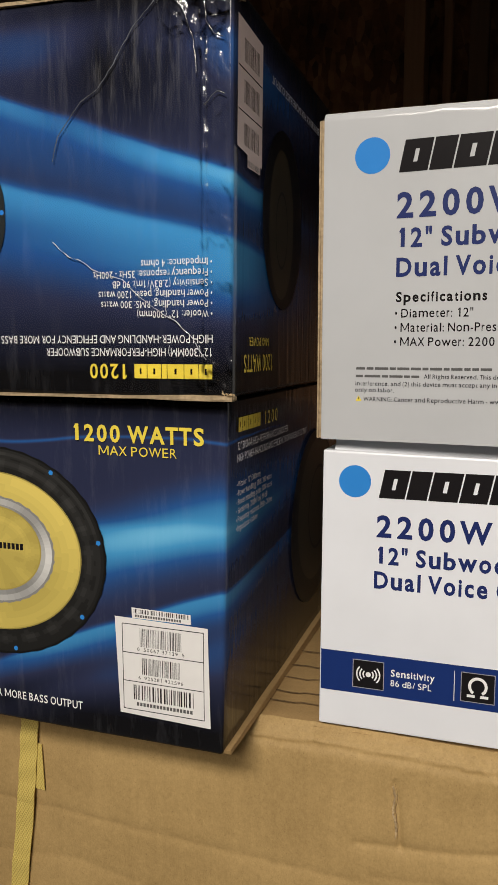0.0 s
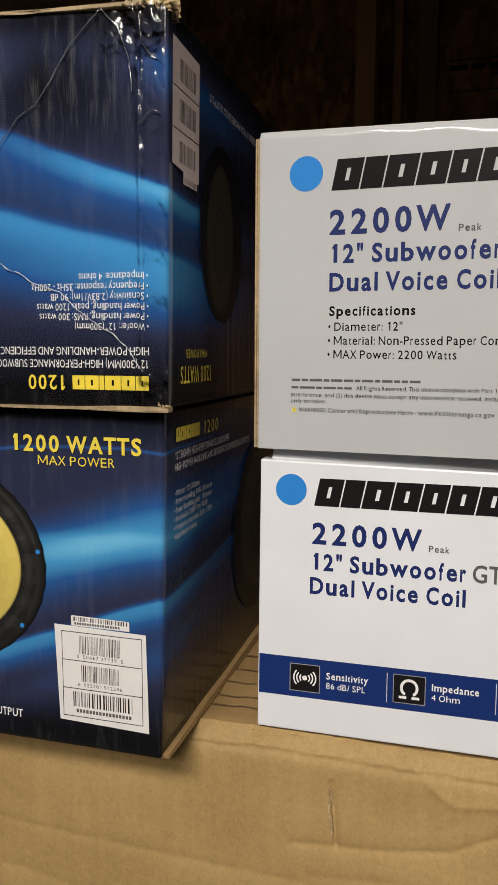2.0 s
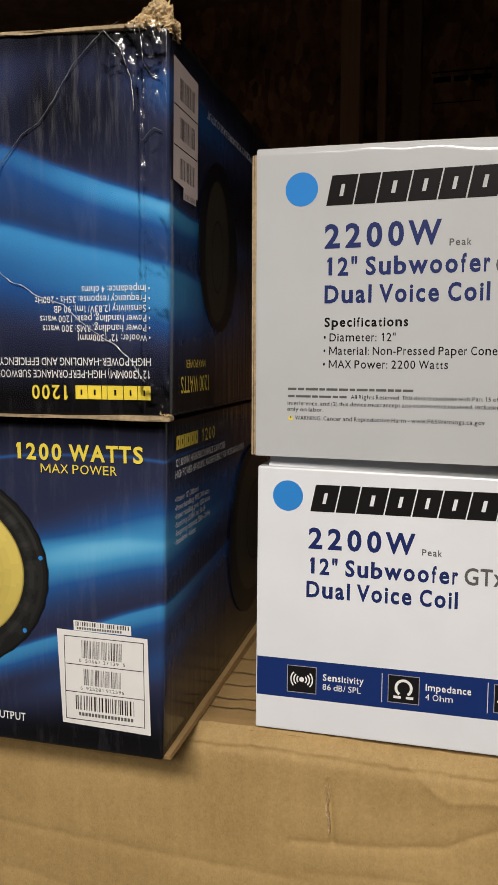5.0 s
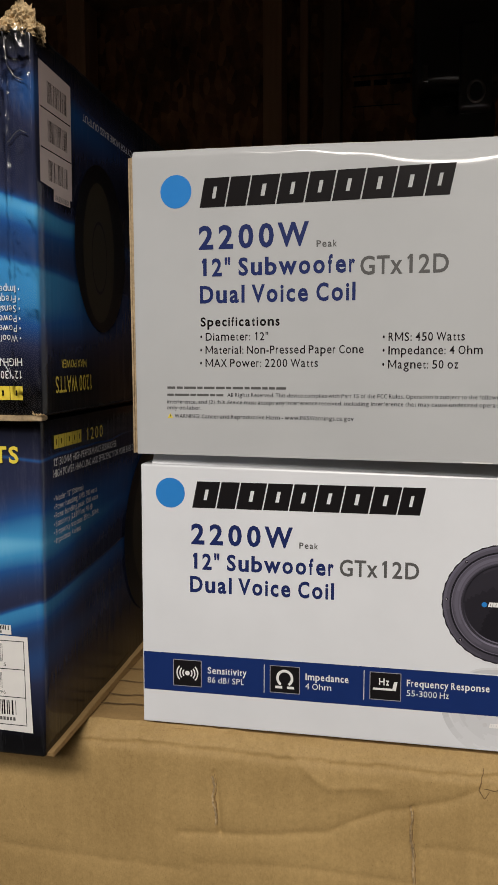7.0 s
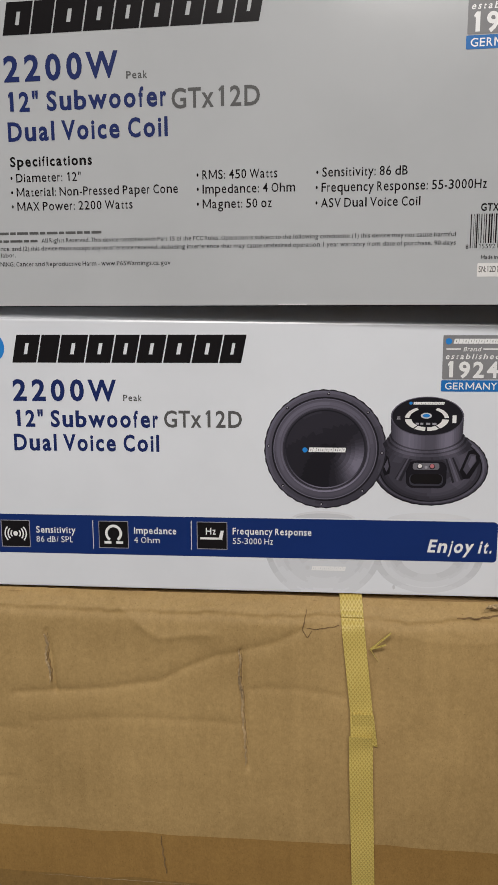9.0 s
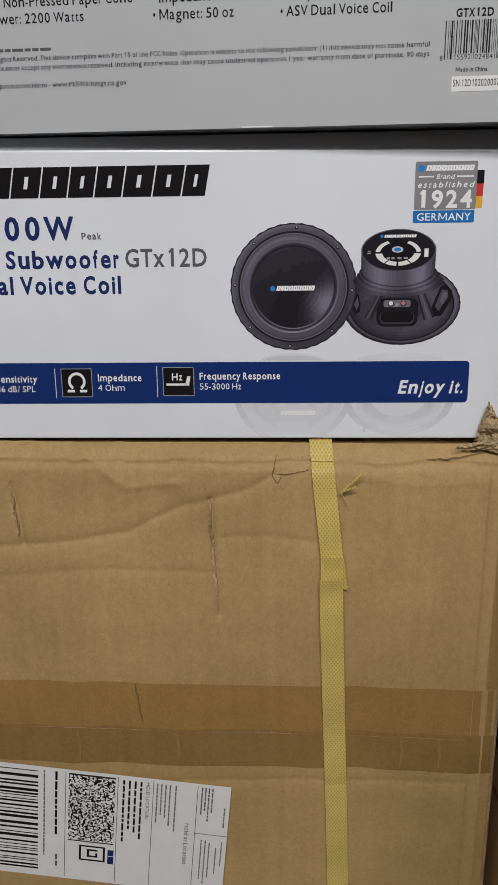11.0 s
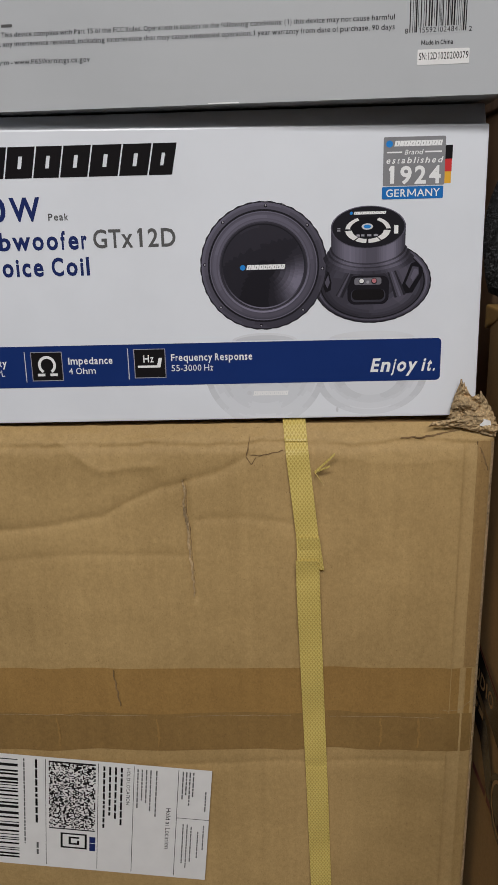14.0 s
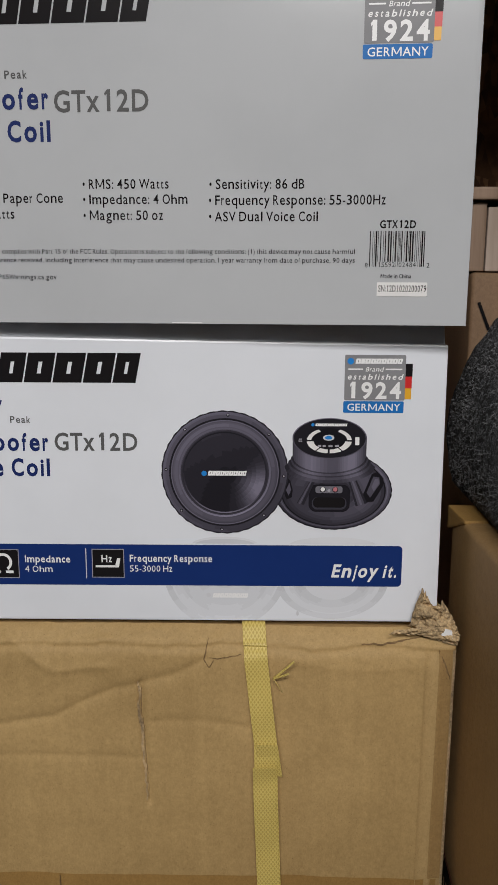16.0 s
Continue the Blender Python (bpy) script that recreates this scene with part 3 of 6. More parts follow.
def carton_y(x, z):
    """The front of the large carton: bulges, creases, gouges and a rolled top edge."""
    y = 0.7065 + 0.0022 * noise.noise((x * 9, z * 9, 1.3)) + 0.0007 * noise.noise((x * 40, z * 40, 4.1))
    for k, line in enumerate(CREASES):
        d = along(x, z + 0.0012 * noise.noise((x * 70, z * 70, k)), line)
        y += CREASE_DEPTH[k] * math.exp(-d / CREASE_REACH[k])
    for line in GOUGES:
        d = along(x, z, line)
        y += 0.0018 * math.exp(-(d / 0.0013) ** 2)
        if x > line[0][0]:
            y += 0.0009 * math.exp(-d / 0.007)
    # crumpled fold just under the top edge
    fold = CZ - 0.0088 + 0.0022 * noise.noise((x * 22, 0.0, 6.0)) + 0.0008 * noise.noise((x * 110, 0.0, 2.0))
    y -= (0.0017 + 0.0010 * noise.noise((x * 45, 1.0, 3.0))) * math.exp(-((z - fold) / 0.0011) ** 2)
    y += 0.0008 * math.exp(-((z - fold + 0.0030) / 0.0016) ** 2)
    near = math.exp(-(max(0.0, CZ - 0.004 - z) / 0.010) ** 2)
    y += 0.0016 * near * abs(noise.noise((x * 75, z * 160, 8.0))) + 0.0006 * near * noise.noise((x * 260, z * 300, 9.0))
    top = max(0.0, z - (CZ - 0.020)) / 0.020
    y += 0.010 * top ** 2.2
    for edge, s in ((CX0, x - CX0), (CX1, CX1 - x)):
        r = max(0.0, 1 - s / 0.0035)
        y += 0.003 * r * r
    # flattened corner bands beside the right edge
    for e in (0.228, 0.2375):
        y -= 0.0009 * math.exp(-((x - e) / 0.0015) ** 2)
    return y


def on_carton(x0, x1, z0, z1, lift, nx, nz, skew=0.0, wobble=0.0):
    def f(s, t):
        x = x0 + (x1 - x0) * s
        z = z0 + (z1 - z0) * t + skew * s + wobble * noise.noise((x * 30, z0 * 7, 2.0))
        return (x, carton_y(x, z) - lift, z)
    return grid_bm(f, nx, nz)


carton = thing("large_carton", (-0.1, 0.95, 0.0), "large worn brown cardboard carton with creased torn front", "carton")


def front_panel():
    zs = [0.0, 0.1, 0.2, 0.3, 0.38] + [0.40 + (CZ - 0.40) * k / 250 for k in range(251)]
    nx = 460
    bm = bmesh.new()
    rows = [[bm.verts.new((CX0 + (CX1 - CX0) * i / nx, carton_y(CX0 + (CX1 - CX0) * i / nx, z), z)) for i in range(nx + 1)] for z in zs]
    for a, b in zip(rows, rows[1:]):
        for i in range(nx):
            bm.faces.new((a[i], a[i + 1], b[i + 1], b[i]))
    return bm


part("front_panel", front_panel(), M_KRAFT, carton, "", True)
part("body", block(CX0 + 0.001, CX1 - 0.0005, 0.7135, 1.12, 0.0, CZ - 0.004, 6, 0.003, 0.001, 2), M_KRAFT, carton)


def top_flap(x0, x1):
    def f(s, t):
        x, y = x0 + (x1 - x0) * s, 0.7155 + 0.40 * t
        return (x, y, CZ - 0.0005 + 0.0010 * noise.noise((x * 25, y * 25, 7)) - 0.0016 * (1 if t == 0 else 0))
    return grid_bm(f, 70, 60)


part("top_flap", top_flap(CX0 + 0.002, CX1 - 0.002), M_FLAP, carton, "", True)
# broken score lines across the top flap
rng = random.Random(11)
for y in (0.736, 0.752, 0.775, 0.798, 0.826):
    x = [-0.172 + 0.062 * k / 14 for k in range(15)]
    bm = bmesh.new()
    off = [0.0016 * noise.noise((v * 60, y * 90, 3)) + (0.002 if 5 < k < 10 else 0) for k, v in enumerate(x)]
    lo = [bm.verts.new((v, y + o, CZ + 0.0012)) for v, o in zip(x, off)]
    hi = [bm.verts.new((v, y + o + 0.0016, CZ + 0.0012)) for v, o in zip(x, off)]
    for k in range(14):
        bm.faces.new((lo[k], lo[k + 1], hi[k + 1], hi[k]))
    part("score_line", bm, M_FLUTE, carton, "dark broken score line")

part("packing_tape", on_carton(CX0 + 0.004, CX1 - 0.001, 0.589, 0.6275, 0.0005, 120, 12, 0.0, 0.0015), M_TAPE, carton, "glossy brown packing tape", True)
part("packing_tape", on_carton(CX0 + 0.004, CX1 - 0.001, 0.561, 0.5915, 0.0009, 120, 12, 0.0, 0.003), M_TAPE_LAP, carton, "glossy brown packing tape", True)
part("corner_tape", on_carton(0.2285, 0.2375, 0.40, 0.785, 0.0005, 6, 60), M_CLEAR, carton, "clear tape strip along the corner", True)
part("corner_patch", on_carton(0.2365, 0.2445, 0.6285, 0.788, 0.0008, 6, 30), M_CORNER, carton, "clear tape strip along the corner", True)


part("worn_edge", on_carton(0.2450, 0.2472, 0.40, 0.786, 0.0007, 3, 90, 0.0, 0.004), M_TORN, carton, "pale worn corner edge", True)


def torn_tuft(name, centre, size, count, seed, parent, material=None):
    """Crumpled, torn board: a few folded ragged scraps joined together."""
    r = random.Random(seed)
    bm = bmesh.new()
    for k in range(count):
        n = 9
        c = Vector(centre) + Vector((r.uniform(-1, 1) * size[0], r.uniform(-1, 1) * size[1], r.uniform(-0.3, 0.5) * size[2]))
        turn = Euler((r.uniform(-0.9, 1.6), r.uniform(-1.0, 1.0), r.uniform(-1, 1))).to_matrix()
        w, h = size[0] * r.uniform(0.5, 1.0), size[2] * r.uniform(0.4, 1.0)
        vs = []
        for j in range(n + 1):
            row = []
            for i in range(n + 1):
                s, t = i / n - 0.5, j / n - 0.5
                edge = 1 - 0.25 * max(abs(s), abs(t)) * 2 * (1 + noise.noise((s * 9 + k, t * 9, seed)))
                p = Vector((s * w * edge, 0.35 * size[2] * noise.noise((s * 4 + k * 3, t * 4, seed)) + 0.12 * size[2] * noise.noise((s * 14, t * 14, k)), t * h * edge))
                row.append(bm.verts.new(c + turn @ p))
            vs.append(row)
        for j in range(n):
            for i in range(n):
                if (i in (0, n - 1) or j in (0, n - 1)) and r.random() < 0.35:
                    continue
                bm.faces.new((vs[j][i], vs[j][i + 1], vs[j + 1][i + 1], vs[j + 1][i]))
    bmesh.ops.delete(bm, geom=[v for v in bm.verts if not v.link_faces], context="VERTS")
    return part(name, bm, material or M_TORN, parent, "crumpled torn cardboard fibres")


def torn_flap(low, high, y0, amp, seed, parent):
    """A ragged flap of torn board standing up between a lower and an upper outline of (x, z)."""
    def lerp(line, s):
        q = s * (len(line) - 1)
        k = min(int(q), len(line) - 2)
        return [a + (b - a) * (q - k) for a, b in zip(line[k], line[k + 1])]

    def f(s, t):
        (xa, za), (xb, zb) = lerp(low, s), lerp(high, s)
        rag = 1 + 0.16 * noise.noise((s * 40, seed, 1.0)) if t > 0.9 else 1
        x, z = xa + (xb - xa) * t * rag, za + (zb - za) * t * rag
        fold = abs(noise.noise((x * 95 + seed, z * 140, 2.0))) + 0.5 * abs(noise.noise((x * 260, z * 300, seed))) + 0.25 * noise.noise((x * 700, z * 700, 5.0))
        return (x, y0 - amp * fold - 0.003 * math.sin(t * 2.4), z)
    return part("torn_corner", grid_bm(f, 46, 26), M_TORN, parent, "crumpled torn cardboard fibres")


torn_flap([(0.2170, 0.8015), (0.232, 0.800), (0.2465, 0.7945)], [(0.2185, 0.806), (0.2245, 0.8275), (0.231, 0.816), (0.2375, 0.8185), (0.2440, 0.808), (0.2485, 0.797)], 0.7115, 0.0060, 1.0, carton)
torn_flap([(0.205, 0.7975), (0.225, 0.7965), (0.2475, 0.790)], [(0.206, 0.8005), (0.222, 0.8035), (0.236, 0.805), (0.2480, 0.799)], 0.7085, 0.0045, 4.0, carton)
part("white_inner_paper", hexa([(0.2365, 0.7040, 0.7985), (0.2435, 0.7040, 0.7965), (0.2430, 0.7045, 0.8010), (0.2385, 0.7045, 0.8025)], [(0.2365, 0.7060, 0.7985), (0.2435, 0.7060, 0.7965), (0.2430, 0.7060, 0.8010), (0.2385, 0.7060, 0.8025)], 2, 0), M_PAPER, carton, "bit of white inner paper")


def strap_mat():
    m, t, b = nodes_of("woven_yellow_strap")
    tc = t.nodes.new("ShaderNodeTexCoord")
    waves = []
    for rot in (0.6, -0.6):
        mp = t.nodes.new("ShaderNodeMapping")
        mp.inputs["Rotation"].default_value = (0, rot * 1.0, 0)
        t.links.new(tc.outputs["Object"], mp.inputs["Vector"])
        w = t.nodes.new("ShaderNodeTexWave")
        w.inputs["Scale"].default_value = 170
        t.links.new(mp.outputs[0], w.inputs["Vector"])
        waves.append(w.outputs["Fac"])
    f = math_node(t, "MAXIMUM", waves[0], waves[1])
    t.links.new(ramp(t, f, ((0.45, (0.49, 0.365, 0.085)), (0.85, (0.61, 0.47, 0.125)), (1.0, (0.67, 0.54, 0.17)))), b.inputs["Base Color"])
    b.inputs["Roughness"].default_value = 0.38
    bump(t, b, f, 0.45, 0.0006)
    return m


M_STRAP = strap_mat()


def strap(points, width, label, fray):
    """A flat plastic band that hangs down the carton's front; points of (x, z), stand-off."""
    st = thing("carton_strap", (points[0][0], 0.706, 0.0), label, "strap", "straps round the carton")

    def f(s, t):
        q = t * (len(points) - 1)
        k = min(int(q), len(points) - 2)
        g = q - k
        x = points[k][0] * (1 - g) + points[k + 1][0] * g
        z = points[k][1] * (1 - g) + points[k + 1][1] * g
        lift = points[k][2] * (1 - g) + points[k + 1][2] * g
        return (x + width * (s - 0.5), carton_y(x, z) - 0.0012 - lift - 0.0006 * math.sin(t * 60 + s), z)
    bm = grid_bm(f, 4, 120)
    ext = bmesh.ops.extrude_face_region(bm, geom=list(bm.faces))
    for v in (g for g in ext["geom"] if isinstance(g, bmesh.types.BMVert)):
        v.co.y += 0.0007
    bmesh.ops.recalc_face_normals(bm, faces=list(bm.faces))
    part("band", bm, M_STRAP, st)
    if fray and fray[0] > 0:
        def lap(s, t):
            x, y, z = f(s, 0.341 + 0.659 * t)
            return (x - 0.0010, y - 0.0016 * math.exp(-t * 14) - 0.0008, z)
        bm = grid_bm(lap, 4, 100)
        ext = bmesh.ops.extrude_face_region(bm, geom=list(bm.faces))
        for v in (g for g in ext["geom"] if isinstance(g, bmesh.types.BMVert)):
            v.co.y += 0.0006
        bmesh.ops.recalc_face_normals(bm, faces=list(bm.faces))
        part("lapped_band", bm, M_STRAP, st, "second layer of the lapped band")
    if fray and fray[0] < 0:
        x, z = fray
        y = carton_y(x, z) - 0.0022
        part("lapped_end", hexa([(x - 0.004, y, z - 0.030), (x + 0.0105, y, z - 0.031), (x + 0.0090, y, z + 0.004), (x - 0.004, y, z + 0.004)],
                                [(x - 0.004, y + 0.0007, z - 0.030), (x + 0.0105, y + 0.0007, z - 0.031), (x + 0.0090, y + 0.0007, z + 0.004), (x - 0.004, y + 0.0007, z + 0.004)], 2, 0), M_STRAP, st, "lapped welded end of the band")
    elif fray:
        x, z = fray
        part("lapped_end", hexa([(x - 0.004, carton_y(x, z) - 0.0050, z - 0.04), (x + 0.0108, carton_y(x, z) - 0.0050, z - 0.042), (x + 0.0075, carton_y(x, z) - 0.0085, z - 0.018), (x - 0.006, carton_y(x, z) - 0.0085, z - 0.018)],
                                [(x - 0.004, carton_y(x, z) - 0.0043, z - 0.04), (x + 0.0108, carton_y(x, z) - 0.0043, z - 0.042), (x + 0.0075, carton_y(x, z) - 0.0078, z - 0.018), (x - 0.006, carton_y(x, z) - 0.0078, z - 0.018)], 2, 0), M_STRAP, st, "lapped welded end of the band")
        for k, (dx, dz) in enumerate(((0.013, 0.012), (0.010, 0.004), (0.006, -0.008))):
            part("frayed_strand", hexa([(x + 0.004, 0.700, z + 0.026), (x + 0.0052, 0.700, z + 0.0252), (x + 0.004 + dx, 0.697, z + 0.026 + dz), (x + 0.0035 + dx, 0.697, z + 0.027 + dz)],
                                        [(x + 0.004, 0.7005, z + 0.026), (x + 0.0052, 0.7005, z + 0.0252), (x + 0.004 + dx, 0.6975, z + 0.026 + dz), (x + 0.0035 + dx, 0.6975, z + 0.027 + dz)], 1, 0), M_STRAP, st)
    return st


strap([(0.1235, 0.8025, 0.001), (0.1255, 0.78, 0.003), (0.1315, 0.727, 0.006), (0.1325, 0.688, 0.005), (0.136, 0.60, 0.0015), (0.139, 0.526, 0.002), (0.142, 0.44, 0.002), (0.142, 0.02, 0.001)], 0.0142, "pale yellow woven plastic strap with frayed lapped end", (0.1315, 0.745))
strap([(-0.338, 0.8025, 0.001), (-0.338, 0.765, 0.002), (-0.342, 0.72, 0.003), (-0.352, 0.64, 0.002), (-0.355, 0.44, 0.002), (-0.352, 0.02, 0.001)], 0.0145, "pale yellow woven plastic strap round the carton", (-0.338, 0.75))

# shipping label
label_ob = thing("shipping_label", (-0.02, 0.706, 0.50), "white shipping label with barcodes stuck on carton", "label")
LM = face_frame((-0.101 - 0.012, 0.7030, 0.4622), (0.994, 0.0, -0.094))
lp = Print(LM, label_ob)


def label_sheet():
    n = 24
    bm = bmesh.new()
    vs = [[bm.verts.new(LM @ Vector((-0.046 + 0.214 * i / n, 0.0985 * j / n, 0.0))) for i in range(n + 1)] for j in range(n + 1)]
    for j in range(n):
        for i in range(n):
            bm.faces.new((vs[j][i], vs[j][i + 1], vs[j + 1][i + 1], vs[j + 1][i]))
    ext = bmesh.ops.extrude_face_region(bm, geom=list(bm.faces))
    for v in (g for g in ext["geom"] if isinstance(g, bmesh.types.BMVert)):
        v.co.y += 0.0004
    bmesh.ops.recalc_face_normals(bm, faces=list(bm.faces))
    return bm


part("paper", label_sheet(), M_LABEL, label_ob)
lp.barcode(6, 96, -40, 28, seed=6, across=True)
lp.rects("ruled_line", [(48.0, 2, 48.4, 97), (86.2, 2, 86.6, 97), (112.0, 2, 112.4, 97), (144.0, 2, 144.4, 97), (144, 55, 168, 55.4)], M_BLACK)
rng = random.Random(21)
lp.rects("speckled_block", [(50.5 + i * 0.92, 37.5 + j * 0.92, 51.42 + i * 0.92, 38.42 + j * 0.92) for i in range(37) for j in range(62) if rng.random() < 0.5], M_BLACK)
lp.rects("code_edge", [(50.5, 94.6, 84.6, 96.0), (50.5, 36.0, 84.6, 37.0)], M_BLACK)
lp.rects("sorting_mark", [(59, 19, 60.6, 33), (77, 19, 78.6, 33), (60.6, 19, 77, 20.4), (60.6, 31.6, 77, 33), (65, 22.5, 66.8, 29.8), (66.8, 22.5, 73, 24.1), (71.3, 24.1, 73, 26.6), (66.8, 28.2, 73, 29.8)], M_BLACK)
lp.rects("carrier_mark", [(80.5, 18, 85, 25), (80.5, 25.5, 85, 31)], M_INKBLUE)


def upright_bars(rows, seed, mat=M_BLACK):
    r = random.Random(seed)
    out = []
    for u, v0, v1, h in rows:
        v = v1
        while v > v0 + h:
            w = min(h * r.uniform(1.8, 5), v - v0)
            out.append((u, v - w, u + h, v))
            v -= w + h * 0.7
    lp.rects("small_print", out, mat)


lp.text("HOLD LOCATION", 95, 127, 107.0, 2.6, M_BLACK, turn=1)
upright_bars([(90, 40, 95, 1.5), (94.2, 52, 95, 1.5), (98.4, 48, 95, 1.5), (102.6, 44, 95, 1.5)], 3)
upright_bars([(114.5, 60, 95, 1.0), (117.6, 68, 95, 1.0), (120.7, 66, 95, 1.0), (123.8, 58, 95, 1.0), (128, 54, 95, 1.0)], 4, M_GREY)
upright_bars([(147, 72, 96, 1.0), (149.5, 76, 96, 1.0), (152, 66, 96, 1.0), (154.5, 74, 96, 1.0), (164, 62, 80, 1.0), (149, 14, 50, 0.9), (152, 10, 50, 0.9), (155, 16, 48, 0.9), (160, 20, 44, 0.9), (164, 28, 50, 0.9)], 5, M_GREY)
upright_bars([(40.5, 38, 96, 1.7)], 6)
upright_bars([(41, 10, 22, 1.6), (32.0, 20, 96, 1.0)], 9, M_GREY)
lp.text("Hold at Location", 63, 100, 136.5, 3.4, M_BLACK, turn=1)


def crack(points, width, material, lift, name, label, parent, seed=1.0):
    """A ragged sliver along a line on the carton's front."""
    fine = []
    for (xa, za), (xb, zb) in zip(points, points[1:]):
        fine += [(xa + (xb - xa) * k / 10, za + (zb - za) * k / 10) for k in range(10)]
    fine.append(points[-1])
    bm = bmesh.new()
    rows = []
    n = len(fine)
    for k, (x, z) in enumerate(fine):
        (xa, za), (xb, zb) = fine[max(k - 1, 0)], fine[min(k + 1, n - 1)]
        d = math.hypot(xb - xa, zb - za) or 1
        nx, nz = -(zb - za) / d, (xb - xa) / d
        taper = math.sin(math.pi * (0.06 + 0.9 * k / n)) ** 0.5
        j = 0.0009 * noise.noise((x * 260, z * 260, seed))
        wv = width * taper * (0.6 + 0.7 * abs(noise.noise((x * 420, z * 420, seed + 3))))
        pair = []
        for sgn in (-1, 1):
            px, pz = x + nx * (j + sgn * wv / 2), z + nz * (j + sgn * wv / 2)
            pair.append(bm.verts.new((px, carton_y(px, pz) - lift, pz)))
        rows.append(pair)
    for a, b in zip(rows, rows[1:]):
        bm.faces.new((a[0], a[1], b[1], b[0]))
    return part(name, bm, material, parent, label)


TEAR = [(0.0530, 0.7640), (0.0545, 0.757), (0.0535, 0.744), (0.0555, 0.730), (0.0560, 0.712), (0.0574, 0.696), (0.0578, 0.682)]
# shade inside the tears is painted as thin dark brown slivers
crack(TEAR, 0.00045, M_FLUTE, 0.0007, "tear_shadow", "painted shade in a torn slit of the board", carton)
crack([(x - 0.0012, z) for x, z in TEAR], 0.0019, M_TORN, 0.0012, "tear_lip", "pale torn lip of board", carton, 2)
LEFT_TEAR = [(-0.0760, 0.770), (-0.0745, 0.762), (-0.0755, 0.752), (-0.0735, 0.742), (-0.0738, 0.735)]
crack(LEFT_TEAR, 0.00045, M_FLUTE, 0.0007, "tear_shadow", "painted shade in a torn slit of the board", carton, 4)
crack([(x - 0.0012, z) for x, z in LEFT_TEAR], 0.0017, M_TORN, 0.0012, "tear_lip", "pale torn lip of board", carton, 5)
crack([(0.096, 0.7795), (0.103, 0.7800), (0.1165, 0.7830)], 0.0008, M_FLUTE, 0.0007, "tear_shadow", "painted shade in a torn slit of the board", carton, 6)
crack([(0.0955, 0.7915), (0.0945, 0.7850), (0.0935, 0.7790), (0.0965, 0.7745), (0.0995, 0.7785)], 0.0009, M_FLUTE, 0.0007, "tear_shadow", "painted shade in a torn slit of the board", carton, 7)
crack([(0.1895, 0.7905), (0.204, 0.7905), (0.217, 0.7925), (0.228, 0.7945)], 0.0010, M_FLUTE, 0.0009, "tear_shadow", "painted shade in a torn slit of the board", carton, 8)
crack([(0.2365, 0.7880), (0.2405, 0.7780), (0.2435, 0.7690)], 0.0012, M_FLUTE, 0.0012, "tear_shadow", "painted shade in a torn slit of the board", carton, 9)
crack([(-0.002, 0.6270), (0.0, 0.610), (0.0015, 0.598)], 0.0012, M_FLUTE, 0.0016, "tape_stain", "dark worn streak in the tape", carton, 10)
# glints on the tape edges, painted as thin pale slivers
for k, (xa, xb, z) in enumerate(((-0.09, 0.02, 0.5905), (0.04, 0.12, 0.5895), (0.145, 0.225, 0.5885), (0.222, 0.2465, 0.5945))):
    crack([(xa, z), ((xa + xb) / 2, z + 0.0005), (xb, z + (0.012 if k == 3 else 0))], 0.0004, M_GLINT, 0.0018, "tape_edge_glint", "pale painted glint along the tape edge", carton, 11 + k)
for k, x in enumerate((-0.045, 0.182, 0.208, 0.026)):
    crack([(x, 0.588), (x + 0.001, 0.575), (x, 0.564)], 0.0022, M_TAPE, 0.0016, "tape_wrinkle", "pale wrinkle in the tape", carton, 20 + k)

# ---- white boxes ----
INKS = {}


def ink_tone(v, tint):
    """Printing ink of one grey step of a picture."""
    q = round(math.sqrt(max(0.0, v)) * 40)
    key = (q, tint)
    if key not in INKS:
        g = (q / 40) ** 2
        c = (g * 1.0, g * 0.93, g * 1.24) if tint == "violet" else ((g, g * 0.80, g * 0.20) if tint == "gold" else ((g * 0.965, g * 0.99, min(1, g * 1.045)) if tint == "pale" else (g, g, g * 0.97)))
        m, t, bs = nodes_of("picture_ink")
        bs.inputs["Base Color"].default_value = (*c, 1)
        bs.inputs["Roughness"].default_value, bs.inputs["Specular IOR Level"].default_value = 0.3, 0.16
        INKS[key] = m
    return INKS[key]


def picture(p, name, cells, lift, tint="violet", label=""):
    """A printed half-tone picture: flat cells (points, tone) joined into one sheet of inks."""
    bm = bmesh.new()
    slots, order = {}, []
    for pts, v in cells:
        m = ink_tone(v, tint)
        if m not in slots:
            slots[m] = len(order)
            order.append(m)
        f = bm.faces.new([bm.verts.new((x, y, 0)) for x, y in pts])
        f.material_index = slots[m]
    bm.normal_update()
    for f in bm.faces:
        if f.normal.z < 0:
            f.normal_flip()
    ob = p.put(name, bm, order[0], lift, label)
    for m in order[1:]:
        ob.data.materials.append(m)
    return ob


